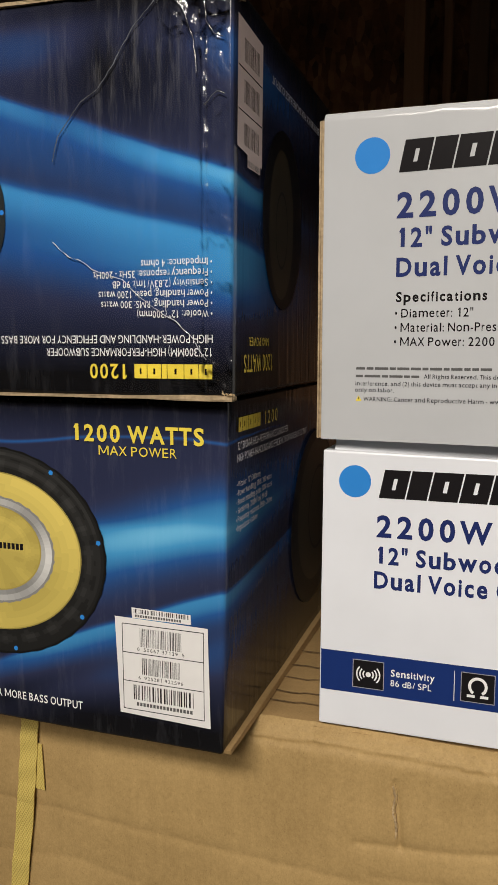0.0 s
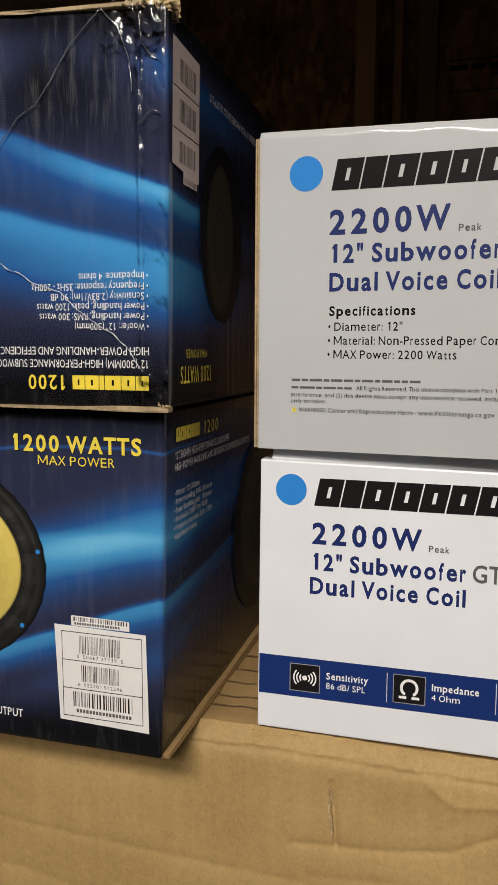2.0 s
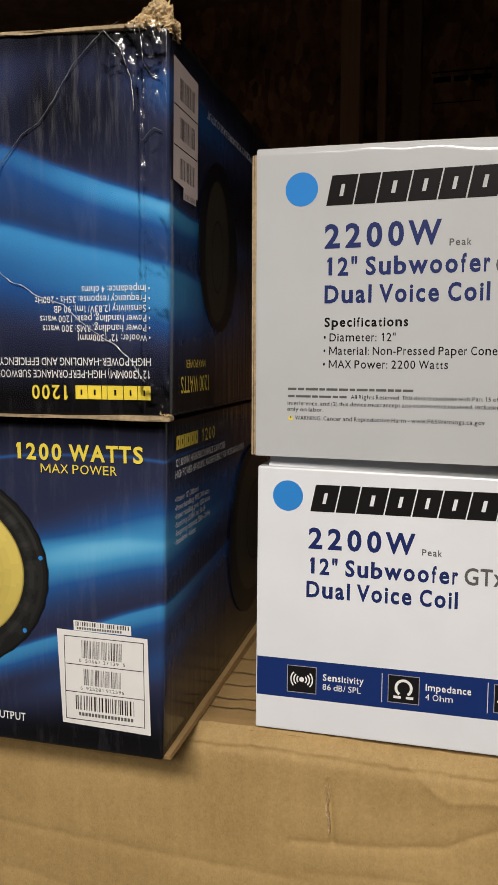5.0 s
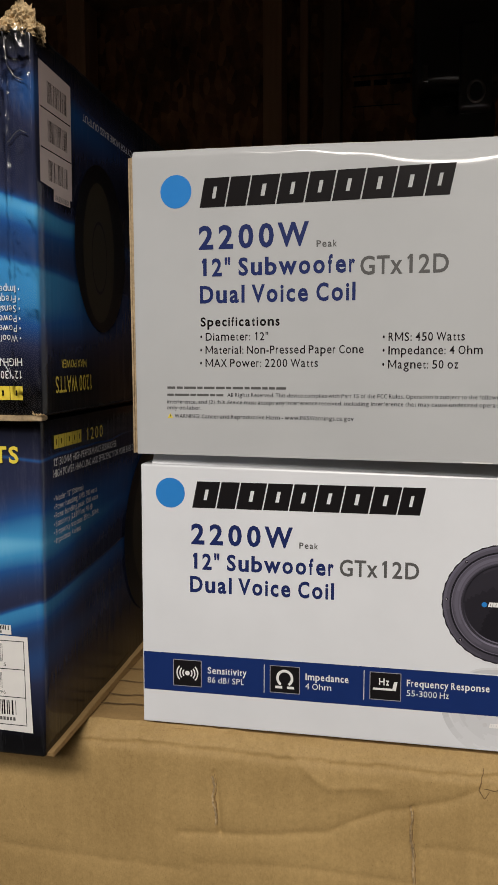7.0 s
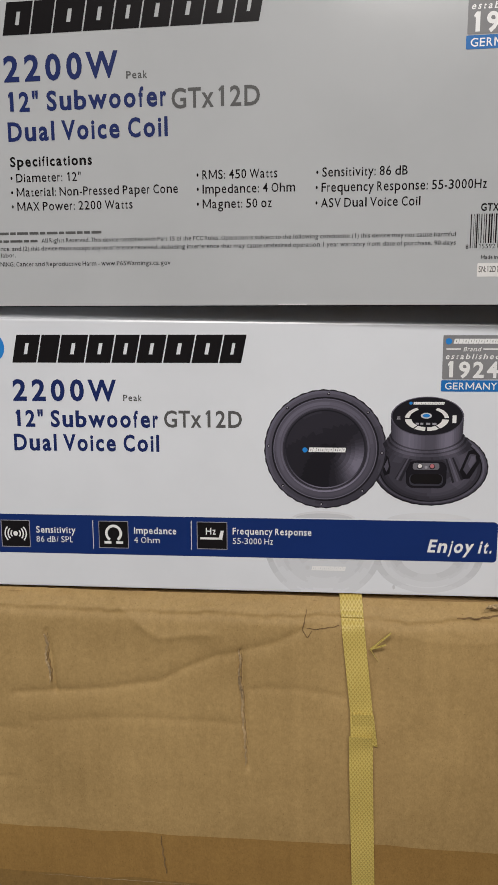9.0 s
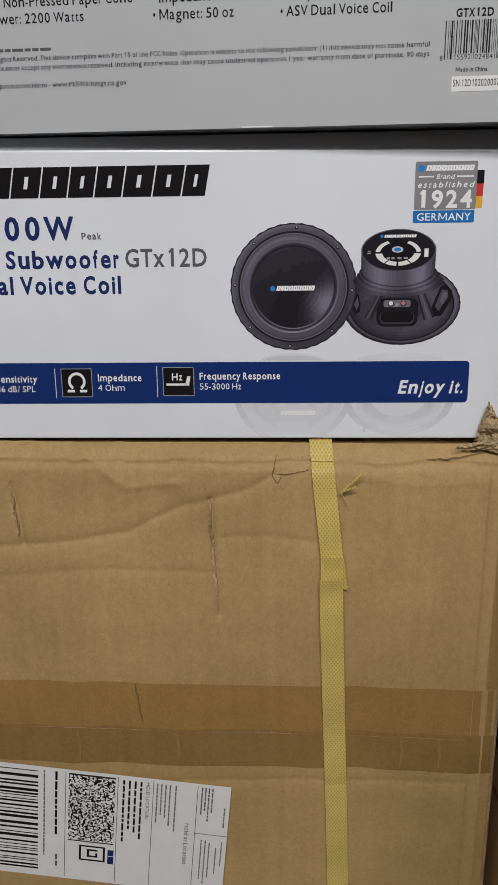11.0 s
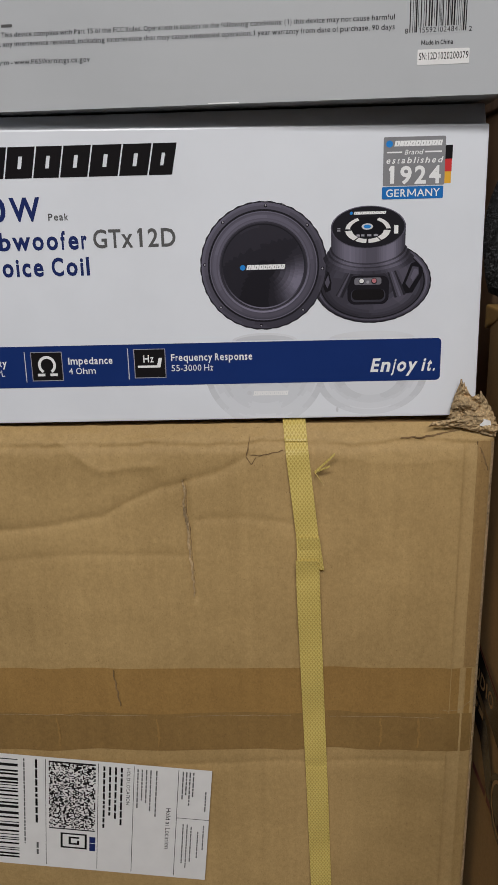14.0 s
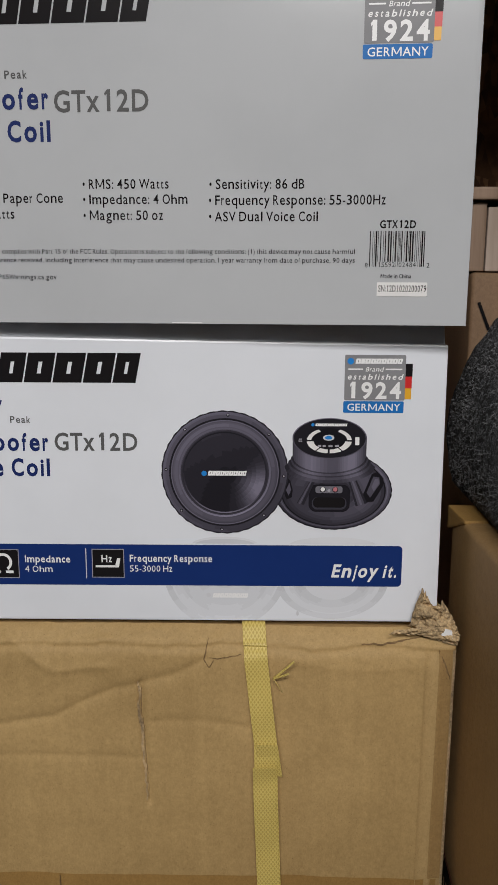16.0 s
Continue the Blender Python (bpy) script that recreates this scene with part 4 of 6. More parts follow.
def disc_cells(cu, cv, ru, rv, tone, radii, na, floor=None, teeth=0.0):
    """Cells of a shaded disc or ring; tone(r, degrees) with r in 0..1; a floor clips cells that lie higher."""
    out = []

    def at(r, k):
        a = 2 * math.pi * k / na
        w = r * (1 + (teeth * (0.5 + 0.5 * math.sin(a * 36)) if r > 0.985 else 0))
        return (cu + ru * w * math.cos(a), cv + rv * w * math.sin(a))
    for r0, r1 in zip(radii, radii[1:]):
        for k in range(na):
            pts = [at(r0, k), at(r1, k), at(r1, k + 1), at(r0, k + 1)] if r0 > 0 else [at(0, 0), at(r1, k), at(r1, k + 1)]
            if floor:
                pts = [(x, min(max(y, floor[0]), floor[1])) for x, y in pts]
                if max(y for _, y in pts) - min(y for _, y in pts) < 0.02:
                    continue
            out.append((pts, tone((r0 + r1) / 2, 360 * (k + 0.5) / na)))
    return out


def bell(x, c, w):
    return math.exp(-((x - c) / w) ** 2)


def angle_off(a, b):
    return (a - b + 180) % 360 - 180


def woofer_tone(r, a):
    light = 0.5 + 0.5 * math.cos(radians(angle_off(a, 125)))
    if r > 0.985:
        return 0.022
    if r > 0.885:
        return 0.050 + 0.045 * light + 0.07 * bell(r, 0.965, 0.015) * light
    if r > 0.855:
        return 0.014
    if r > 0.665:
        roll = bell(r, 0.775, 0.060)
        rim = 0.10 * bell(r, 0.845, 0.010) + 0.24 * bell(r, 0.715, 0.014) * (0.25 + 0.75 * bell(angle_off(a, -75), 0, 65))
        return 0.028 + 0.115 * roll * (0.50 + 0.50 * light) + rim
    if r > 0.645:
        return 0.016 + 0.16 * bell(angle_off(a, -90), 0, 55)
    sheen = bell(angle_off(a, -25), 0, 34) * max(0.0, min(1.0, (r - 0.15) / 0.4))
    soft = bell(angle_off(a, 110), 0, 80) * r
    return 0.017 + 0.17 * sheen ** 1.6 + 0.03 * soft


def speaker_print(p, cu, cv, s):
    """The printed woofer seen from the front."""
    R = 37.4 * s
    radii = [0, 0.1, 0.2, 0.28, 0.36, 0.43, 0.5, 0.56, 0.61, 0.645, 0.665, 0.68, 0.70, 0.715, 0.73, 0.75, 0.775, 0.80, 0.82, 0.84, 0.855, 0.87, 0.885, 0.91, 0.94, 0.965, 0.985, 1.0]
    rim = picture(p, "woofer_picture", disc_cells(cu, cv, R, R, woofer_tone, radii, 144, None, 0.012), 0.38)
    p = Print(p.m, rim, p.warp)
    for k in range(8):
        a = radians(-3 + 45 * k)
        p.ring("screw_hole", cu + 35.0 * s * math.cos(a), cv + 35.0 * s * math.sin(a), 0.95 * s, 0.95 * s, M_SPK_C, 0.44)
        p.ring("screw_hole", cu + 35.0 * s * math.cos(a), cv + 35.2 * s * math.sin(a), 0.5 * s, 0.5 * s, M_SPK_E, 0.5)
    p.ring("brand_dot", cu - 12.3 * s, cv - 0.4 * s, 1.6 * s, 1.6 * s, M_DISC, 0.5)
    p.wordmark(cu - 10.2 * s, cu + 13.2 * s, cv - 1.7 * s, cv + 1.2 * s, LONG_MARK, M_PAPER, 0.5)


def magnet_print(p):
    """The printed woofer seen from behind: basket, spider steps, magnet."""
    cu, cv, ru, rv = 296.0, 83.5, 34.6, 24.0

    def bowl(r, a):
        if r > 0.985:
            return 0.012
        if r > 0.90:
            return 0.055 + 0.07 * bell(r, 0.93, 0.02) + 0.03 * math.cos(radians(a - 60))
        if r > 0.875:
            return 0.010
        side = 0.5 + 0.5 * math.cos(radians(angle_off(a, 20)))
        return 0.024 + 0.075 * bell(r, 0.60, 0.22) * (0.4 + 0.6 * side)
    radii = [0, 0.15, 0.3, 0.42, 0.52, 0.6, 0.68, 0.76, 0.82, 0.875, 0.90, 0.92, 0.94, 0.96, 0.985, 1.0]
    rim = picture(p, "basket_picture", disc_cells(cu, cv, ru, rv, bowl, radii, 120, None, 0.010), 0.32)
    p = Print(p.m, rim, p.warp)
    # windows between the arms, with the lighter cone behind them
    win = []
    for pts, v in ((((313.5, 81), (316, 76.5), (320, 77), (325.5, 87), (325.5, 91.5), (322, 95.5), (318.5, 94)), 0.012), (((315.8, 82.5), (318, 79.5), (323.5, 88), (323, 92), (319.5, 92.5)), 0.075),
                   (((318.5, 86), (320, 83.5), (323, 88.5), (322.5, 91), (320.5, 91)), 0.13), (((266.5, 83), (268.5, 78), (271.5, 79.5), (272, 84), (270.5, 90), (267.5, 92)), 0.012),
                   (((268, 84), (269.6, 80.5), (271, 84), (270, 88.5)), 0.085)):
        win.append((pts, v))
    for k in range(5):
        t = k / 5
        win.append((((274.5 + 1.6 * t * 2, 76 - t), (276.2 + 1.6 * t * 2, 75.6 - t), (286 + 0.7 * t * 2, 94), (284.4 + 0.7 * t * 2, 94)), (0.02, 0.06, 0.10, 0.06, 0.02)[k]))
        win.append((((303.5 + 0.9 * t * 5, 94), (304.5 + 0.9 * t * 5, 94), (311 + 1.3 * t * 5, 74.5 + t * 2), (309.6 + 1.3 * t * 5, 74 + t * 2)), (0.02, 0.07, 0.13, 0.08, 0.025)[k]))
    for k, (pts, v) in enumerate(win):
        picture(p, "basket_window" if k < 5 else "basket_arm", [(pts, v)], 0.36 + 0.004 * k)
    p.rect("terminal_panel", 281.5, 70.5, 306, 87.5, M_SPK_C, 0.40, "", 4.5)
    p.rect("terminal_panel", 283.5, 72.0, 304, 79.5, M_SPK_A, 0.41, "", 3.0)
    p.rect("terminal_panel", 284.2, 73.2, 303.3, 79.5, M_BLACK, 0.42, "", 2.6)
    p.rect("terminal_plate", 285.5, 82.2, 301.5, 86.4, M_SPK_D, 0.42, "", 1.4)
    for u, mat in ((289.8, M_LABEL), (297.2, M_ROSE)):
        p.ring("terminal_post", u, 84.3, 1.75, 1.75, M_SPK_C, 0.44)
        p.ring("terminal_post", u, 84.5, 1.3, 1.3, mat, 0.46)
    p.ring("terminal_post", 293.5, 83.8, 0.9, 0.9, M_SPK_E, 0.46)

    # stepped spider and magnet, shaded like round steps
    def barrel(top_line, low_line, sag, tones, n=40):
        (ta, tb, top), (la, lb, low) = top_line, low_line
        out = []
        for k in range(n):
            quad = []
            for ua, ub, v, q in ((la, lb, low, k), (la, lb, low, k + 1), (ta, tb, top, k + 1), (ta, tb, top, k)):
                c = 2 * q / n - 1
                quad.append(((ua + ub) / 2 + (ub - ua) / 2 * c, v - sag * math.sqrt(max(0.0, 1 - c * c))))
            out.append((quad, tones((k + 0.5) / n)))
        return out

    def steel(g):
        return lambda s: g * (0.22 + 0.75 * bell(s, 0.24, 0.16) + 0.9 * bell(s, 0.80, 0.13) + 0.35 * bell(s, 0.5, 0.3))
    lines = [(271.5, 315.0, 117.5), (271.6, 314.9, 105.0), (270.8, 315.8, 104.2), (270.4, 316.4, 102.8), (269.4, 317.6, 102.0), (268.8, 318.2, 100.4), (266.8, 320.4, 98.4)]
    cells = []
    for top, low, g in zip(lines, lines[1:], (0.150, 0.060, 0.135, 0.065, 0.115, 0.075)):
        cells += barrel(top, low, 10.2, steel(g))
    picture(p, "magnet_picture", cells, 0.43)
    lip = disc_cells(293.2, 115.6, 21.8, 12.2, lambda r, a: (0.085 if math.sin(radians(a)) < 0.3 else 0.16) if r > 0.965 else 0.009 + 0.012 * r, [0, 0.5, 0.965, 1.0], 72)
    picture(p, "magnet_top", lip, 0.455)
    for a0, a1 in ((-176, -128), (-124, -94), (-88, -56), (-52, -4), (4, 62), (118, 176)):
        p.ring("magnet_ring", 293, 114.2, 13.2, 7.6, M_LABEL, 0.48, 0.80 if a0 > 0 else 0.70, a0, a1)
    p.ring("magnet_dot", 292.6, 116.0, 3.3, 1.8, M_GHOST, 0.48)
    p.ring("magnet_dot", 292.6, 116.0, 2.1, 1.1, M_DISC, 0.5)
    p.rects("magnet_tab", [(308.2, 111.6, 310.6, 116.4)], M_PAPER, 0.5)
    p.rects("magnet_row", [(286.4, 110.4, 288.3, 111.6), (289.2, 110.4, 291, 111.6), (292.6, 110.4, 295, 111.6), (296.4, 110.4, 298.8, 111.6)], M_SPK_E, 0.5)
    p.rects("magnet_row", [(275.0, 113.6, 277.0, 114.2), (275.2, 114.8, 277.0, 115.4)], M_SPK_E, 0.5)
    p.wordmark(284.6, 303.4, 122.9, 124.5, LONG_MARK, M_PAPER, 0.5)
    p.ring("brand_dot", 283.2, 123.7, 0.95, 0.95, M_DISC, 0.5)


def badge(p, u0, v0):
    """The grey and blue badge with a small flag."""
    p.rects("flag_black", [(u0 + 34.9, v0 + 21.5, u0 + 39, v0 + 29)], M_BLACK, 0.33)
    p.rects("flag_red", [(u0 + 34.9, v0 + 14.6, u0 + 38.8, v0 + 21.5)], M_RED, 0.33)
    p.rects("flag_gold", [(u0 + 34.9, v0 + 8.2, u0 + 38.6, v0 + 14.6)], M_GOLD, 0.33)
    plate = p.rect("badge_plate", u0, v0 + 7.4, u0 + 35, v0 + 34, M_BADGE, 0.35, "", 0.8)
    strip = p.rect("badge_strip", u0 - 0.4, v0, u0 + 34.6, v0 + 6.9, M_BADGEBLUE, 0.35, "", 0.8)
    p = Print(p.m, plate, p.warp)
    p.ring("brand_dot", u0 + 3.3, v0 + 30.3, 1.9, 1.9, M_DISC, 0.42)
    p.wordmark(u0 + 6, u0 + 33.5, v0 + 28.9, v0 + 31.9, LONG_MARK, M_PAPER, 0.42)
    p.rects("badge_rule", [(u0 + 2, v0 + 25.3, u0 + 10.5, v0 + 26.1), (u0 + 23.5, v0 + 25.3, u0 + 33, v0 + 26.1)], M_PAPER, 0.42)
    p.text("Brand", u0 + 12, u0 + 22, v0 + 24.4, 2.6, M_PAPER, 0.42, 0.01, slant=0.25)
    p.text("established", u0 + 1.6, u0 + 33.2, v0 + 19.7, 3.2, M_PAPER, 0.42, 0.015, slant=0.25)
    p.text("1924", u0 + 1.6, u0 + 32.8, v0 + 8.6, 9.4, M_PAPER, 0.42, 0.026)
    Print(p.m, strip, p.warp).text("GERMANY", u0 + 2, u0 + 32.6, v0 + 1.3, 4.2, M_PAPER, 0.42, 0.006)


def headline(p, dx, dy, s, gtx):
    """The brand row and the three lines of the headline."""
    p.ring("brand_dot", 19.5 * s + dx, 157.4 * s + dy, 9.9 * s, 9.9 * s, M_DISC)
    p.wordmark(34.3 * s + dx, 184 * s + dx, 148 * s + dy, 165.4 * s + dy, LONG_MARK, M_BLACK, 0.35, 0.2)
    for words, u0, u1, base, cap in (("2200W", 33.5, 100.8, 124.2, 13.0), ("12\" Subwoofer", 33, 127, 107.4, 10.2), ("Dual Voice Coil", 32.6, 127.4, 92.0, 10.3)):
        p.text(words, u0 * s + dx, u1 * s + dx, base * s + dy, cap * s, M_INKBLUE, 0.35, 0.032)
    p.text("Peak", 105 * s + dx, 117 * s + dx, 124 * s + dy, 3.9 * s, M_GREY, 0.35, 0.02)
    p.text(gtx, 130.8 * s + dx, 180 * s + dx, 107.6 * s + dy, 10.5 * s, M_GREY, 0.35, 0.02)


def icon(p, u, v, w, kind):
    tile = p.rect("icon_tile", u, v, u + w, v + w * 0.93, M_BLACK, 0.40, "", 1.6)
    p = Print(p.m, tile, p.warp)
    p.rect("icon_edge", u + 0.0, v, u + w, v + 0.45, M_SPK_E, 0.42)
    p.rects("icon_edge", [(u, v + w * 0.93 - 0.45, u + w, v + w * 0.93), (u, v, u + 0.45, v + w * 0.93), (u + w - 0.45, v, u + w, v + w * 0.93)], M_SPK_E, 0.42)
    cu, cv = u + w / 2, v + w * 0.465
    if kind == "waves":
        p.ring("icon_dot", cu, cv, 1.6, 1.6, M_PAPER, 0.45)
        for r in (3.6, 5.6, 7.6):
            for a in (-42, 138):
                p.ring("icon_wave", cu, cv, r, r * 0.95, M_PAPER, 0.45, 1 - 0.9 / r, a, a + 84)
    elif kind == "ohm":
        p.ring("icon_ohm", cu, cv + 0.9, 5.6, 5.8, M_PAPER, 0.45, 0.70, -58, 238)
        p.rects("icon_ohm", [(cu - 6.2, cv - 6.1, cu - 1.6, cv - 4.4), (cu + 1.6, cv - 6.1, cu + 6.2, cv - 4.4)], M_PAPER, 0.45)
    else:
        p.text("Hz", cu - 4, cu + 2.4, cv + 0.8, 4.4, M_PAPER, 0.45, 0.02)
        p.rects("icon_line", [(u + 2.2, cv - 2.6, cu + 5.0, cv - 1.2)], M_PAPER, 0.45)
        p.poly("icon_line", ((cu + 4.0, cv - 2.6), (cu + 6.5, cv - 2.6), (cu + 7.6, cv + 3.4), (cu + 5.6, cv + 3.4)), M_PAPER, 0.45)


GROUP_W = "stacked white loudspeaker boxes"


def lower_white():
    b = thing("subwoofer_box", (0.055, 0.89, CZ + 0.002), "glossy white printed cardboard box on carton", "box", GROUP_W)
    x0, x1, y0, z0 = -0.1262, 0.2345, 0.7165, 0.8005
    w = x1 - x0
    zl, zr = 0.9760, 0.9710
    yt = 0.7175
    bm = hexa([(x0, y0 - 0.003, z0), (x1 + 0.001, y0 - 0.003, z0 + 0.0020), (x1, yt, zr), (x0, yt, zl)],
              [(x0, y0 + 0.345, z0), (x1 + 0.001, y0 + 0.345, z0), (x1, y0 + 0.345, zr), (x0, y0 + 0.345, zl)], 10, 0.0012)
    part("body", bm, M_WHITE_A, b)
    # sagging lid that slopes up under the box above
    part("lid", hexa([(x0 + 0.006, yt + 0.0016, zl - 0.0045), (x1 - 0.001, yt + 0.0016, zr - 0.0045), (x1 - 0.001, yt + 0.009, zr + 0.0115), (x0 + 0.006, yt + 0.009, zl + 0.0065)],
                     [(x0 + 0.006, y0 + 0.34, zl - 0.0045), (x1 - 0.001, y0 + 0.34, zr - 0.0045), (x1 - 0.001, y0 + 0.34, zr + 0.0115), (x0 + 0.006, y0 + 0.34, zl + 0.0065)], 4, 0.001), M_WHITE_A, b)
    p = Print(face_frame((-0.1255, 0.71345, 0.80), (1, 0, 0), (0, 0.0228, 1)), b, 2.2)
    headline(p, 0, 0, 1.0, "GTx12D")
    p.rect("blue_band", 0.2, 23.2, 338.4, 49.3, M_NAVY, 0.30, "", 2.6)
    p.rects("blue_band", [(0.2, 23.2, 4, 49.3)], M_NAVY, 0.31)
    icon(p, 20.6, 27.0, 19.6, "waves")
    icon(p, 86.2, 27.4, 19.7, "ohm")
    icon(p, 150.6, 28.0, 19.7, "hz")
    p.rects("band_rule", [(82.2, 26.8, 82.7, 45.8), (146.8, 27.4, 147.3, 46.8)], M_GHOST, 0.4)
    for words, u0, u1, base, cap, bold in (("Sensitivity", 44.4, 70.8, 37.0, 4.3, 0.015), ("86 dB/ SPL", 44.3, 69.0, 30.8, 4.0, 0.004), ("Impedance", 109.6, 137.2, 37.6, 4.3, 0.015),
                                           ("4 Ohm", 109.5, 126.3, 31.4, 4.0, 0.004), ("Frequency Response", 173.7, 223.8, 38.4, 4.3, 0.015), ("55-3000 Hz", 173.7, 199.5, 32.0, 4.0, 0.004)):
        p.text(words, u0, u1, base, cap, M_PAPER, 0.42, bold)
    p.text("Enjoy it.", 296, 335, 29.3, 8.0, M_PAPER, 0.42, 0.03, slant=0.2)
    badge(p, 301, 131)
    # pale mirrored prints of the drivers, fading downwards
    def mirror(strength, shape, cv, rv):
        def tone(r, a):
            v = cv + rv * r * math.sin(radians(a))
            return 0.715 - strength * max(0.0, min(1.0, v / 24)) ** 0.8 * shape(r)
        return tone
    radii = [0, 0.3, 0.5, 0.60, 0.645, 0.665, 0.70, 0.74, 0.79, 0.84, 0.87, 0.90, 0.95, 0.985, 1.0]
    picture(p, "pale_mirror", disc_cells(296.5, 27, 34, 25, mirror(0.17, lambda r: 0.9 if r > 0.88 else (0.15 + 0.8 * bell(r, 0.6, 0.15)), 27, 25), radii, 96, (0.8, 23.1)), 0.26, "pale")
    picture(p, "pale_mirror", disc_cells(231.5, 33, 37.4, 37.4, mirror(0.20, lambda r: 0.75 if r > 0.9 else (0.25 if r > 0.87 else (0.35 + 0.35 * bell(r, 0.71, 0.04) if r > 0.655 else 0.5)), 33, 37.4), radii, 120, (0.8, 23.1)), 0.29, "pale")
    p.ring("brand_dot", 221.6, 17.2, 1.4, 1.4, M_GHOST, 0.33)
    p.wordmark(224, 246, 15.5, 18.3, LONG_MARK, M_PAPER, 0.33)
    p.ring("pale_mirror", 231.5, 49.6, 20, 5.0, M_GHOST_B, 0.28, 0.0, 8, 172)
    p.ring("pale_mirror", 231.5, 49.6, 18, 3.6, M_GHOST, 0.29, 0.0, 8, 172)
    p.ring("pale_mirror", 296.5, 49.6, 26, 5.0, M_GHOST_B, 0.28, 0.0, 8, 172)
    magnet_print(p)
    speaker_print(p, 231.6, 94.3, 1.0)
    p.ring("scuff_dent", 276, 5.5, 0.8, 1.6, M_GHOST, 0.3)


def upper_white():
    b = thing("subwoofer_box", (0.055, 0.87, 0.983), "glossy white printed cardboard box with barcode", "box", GROUP_W)
    ang = radians(-3.2)
    ux = Vector((math.cos(ang), math.sin(ang), 0))
    o = Vector((-0.127, 0.714, 0.9832))
    nrm = Vector((-math.sin(ang), math.cos(ang), 0))

    def at(u, v, d):
        return o + ux * (u / 1000) + nrm * (d / 1000) + Vector((0, 0, v / 1000))
    H = lambda u: 191.0 - 0.024 * u

    def f(s, t):
        u = 0.0 + 365.0 * s
        v = t * H(u)
        start = H(u) - 3.5 - 12.0 * math.exp(-((u - 195) / 52) ** 2) - 1.5 * noise.noise((u * 0.05, 1.0, 2.0))
        k = max(0.0, v - start) / (H(u) - start)
        d = (2.5 + 4.5 * math.exp(-((u - 195) / 60) ** 2)) * k ** 1.6 + 0.35 * k * noise.noise((u * 0.15, v * 0.35, 1.0)) + 0.12 * k * noise.noise((u * 0.6, v * 0.8, 4.0))
        e = max(0.0, 1 - min(s, 1 - s) * 365 / 2.0)
        return at(u, v, d + 0.4 * e * e + 0.03 * noise.noise((u * 0.02, v * 0.02, 3)))
    part("front_panel", grid_bm(f, 240, 110), M_WHITE_DIM, b, "", True)
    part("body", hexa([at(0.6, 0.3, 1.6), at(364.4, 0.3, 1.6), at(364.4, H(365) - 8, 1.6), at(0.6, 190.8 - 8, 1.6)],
                      [at(0.6, 0.3, 345), at(364.4, 0.3, 345), at(364.4, H(365) - 8, 345), at(0.6, 190.8 - 8, 345)], 6, 0.001), M_WHITE_DIM, b)
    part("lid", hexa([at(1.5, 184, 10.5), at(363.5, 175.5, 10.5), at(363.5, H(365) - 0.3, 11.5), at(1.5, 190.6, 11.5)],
                     [at(1.5, 184, 345), at(363.5, 175.5, 345), at(363.5, H(365) - 0.3, 345), at(1.5, 190.6, 345)], 6, 0.0008), M_WHITE_DIM, b)
    for ua, ub, d, mat, lab in ((-1.35, -0.1, 0.5, M_EDGE, "raw brown board edge"), (-1.9, -1.35, 1.1, M_FLUTE, "dark fluted board core"), (-2.9, -1.9, 0.8, M_EDGE, "raw brown board edge")):
        part("board_edge", hexa([at(ua, 0.5, d), at(ub, 0.5, d), at(ub, 187, d), at(ua, 187, d)], [at(ua, 0.5, d + 3), at(ub, 0.5, d + 3), at(ub, 187, d + 3), at(ua, 187, d + 3)], 14, 0, 0.0005, ua), mat, b, lab)
    part("side_band", hexa([at(364.8, 26, 3), at(365.2, 26, 3), at(365.2, 56, 3), at(364.8, 56, 3)], [at(364.8, 26, 330), at(365.2, 26, 330), at(365.2, 56, 330), at(364.8, 56, 330)], 1, 0), M_NAVY, b, "navy printed band on the side")
    p = Print(face_frame(o - nrm * 0.00006, ux), b)
    s = 1.031
    p.ring("brand_dot", 29.0, 164.6, 10.2, 10.1, M_DISC)
    p.wordmark(44.4, 198.5, 154.0, 171.6, LONG_MARK, M_BLACK, 0.35, 0.2)
    for words, u0, u1, base, cap in (("2200W", 43.7, 113, 129.2, 13.6), ("12\" Subwoofer", 43.8, 140.7, 112.6, 10.3), ("Dual Voice Coil", 44.1, 141.2, 96.2, 10.3)):
        p.text(words, u0, u1, base, cap, M_INKBLUE, 0.35, 0.032)
    p.text("Peak", 117.6, 129.9, 127.7, 3.9, M_GREY, 0.35, 0.02)
    p.text("GTx12D", 143.8, 194.6, 110.8, 10.6, M_GREY, 0.35, 0.02)
    p.text("Specifications", 44.3, 95.1, 81.7, 5.4, M_BLACK, 0.35, 0.032)
    for words, u0, u1, base in (("\u2022 Diameter: 12\"", 44, 87.9, 72.7), ("\u2022 Material: Non-Pressed Paper Cone", 43.9, 146.4, 64.5), ("\u2022 MAX Power: 2200 Watts", 43.7, 118.9, 56.3),
                                ("\u2022 RMS: 450 Watts", 157.6, 204.5, 71.6), ("\u2022 Impedance: 4 Ohm", 157.6, 214.6, 63.7), ("\u2022 Magnet: 50 oz", 157.5, 201.2, 55.4),
                                ("\u2022 Sensitivity: 86 dB", 226.5, 277, 71.2), ("\u2022 Frequency Response: 55-3000Hz", 226.2, 319.8, 63.0), ("\u2022 ASV Dual Voice Coil", 226.2, 284.5, 54.6)):
        p.text(words, u0, u1, base, 5.0, M_BLACK, 0.35, 0.008)
    p.bars("printed_address", [(21.5, 100.5, 42.4, 1.5)], M_GREY, 0.35, 7)
    p.bars("small_print", [(21.4, 60, 37.9, 1.4)], M_GREY, 0.35, 8)
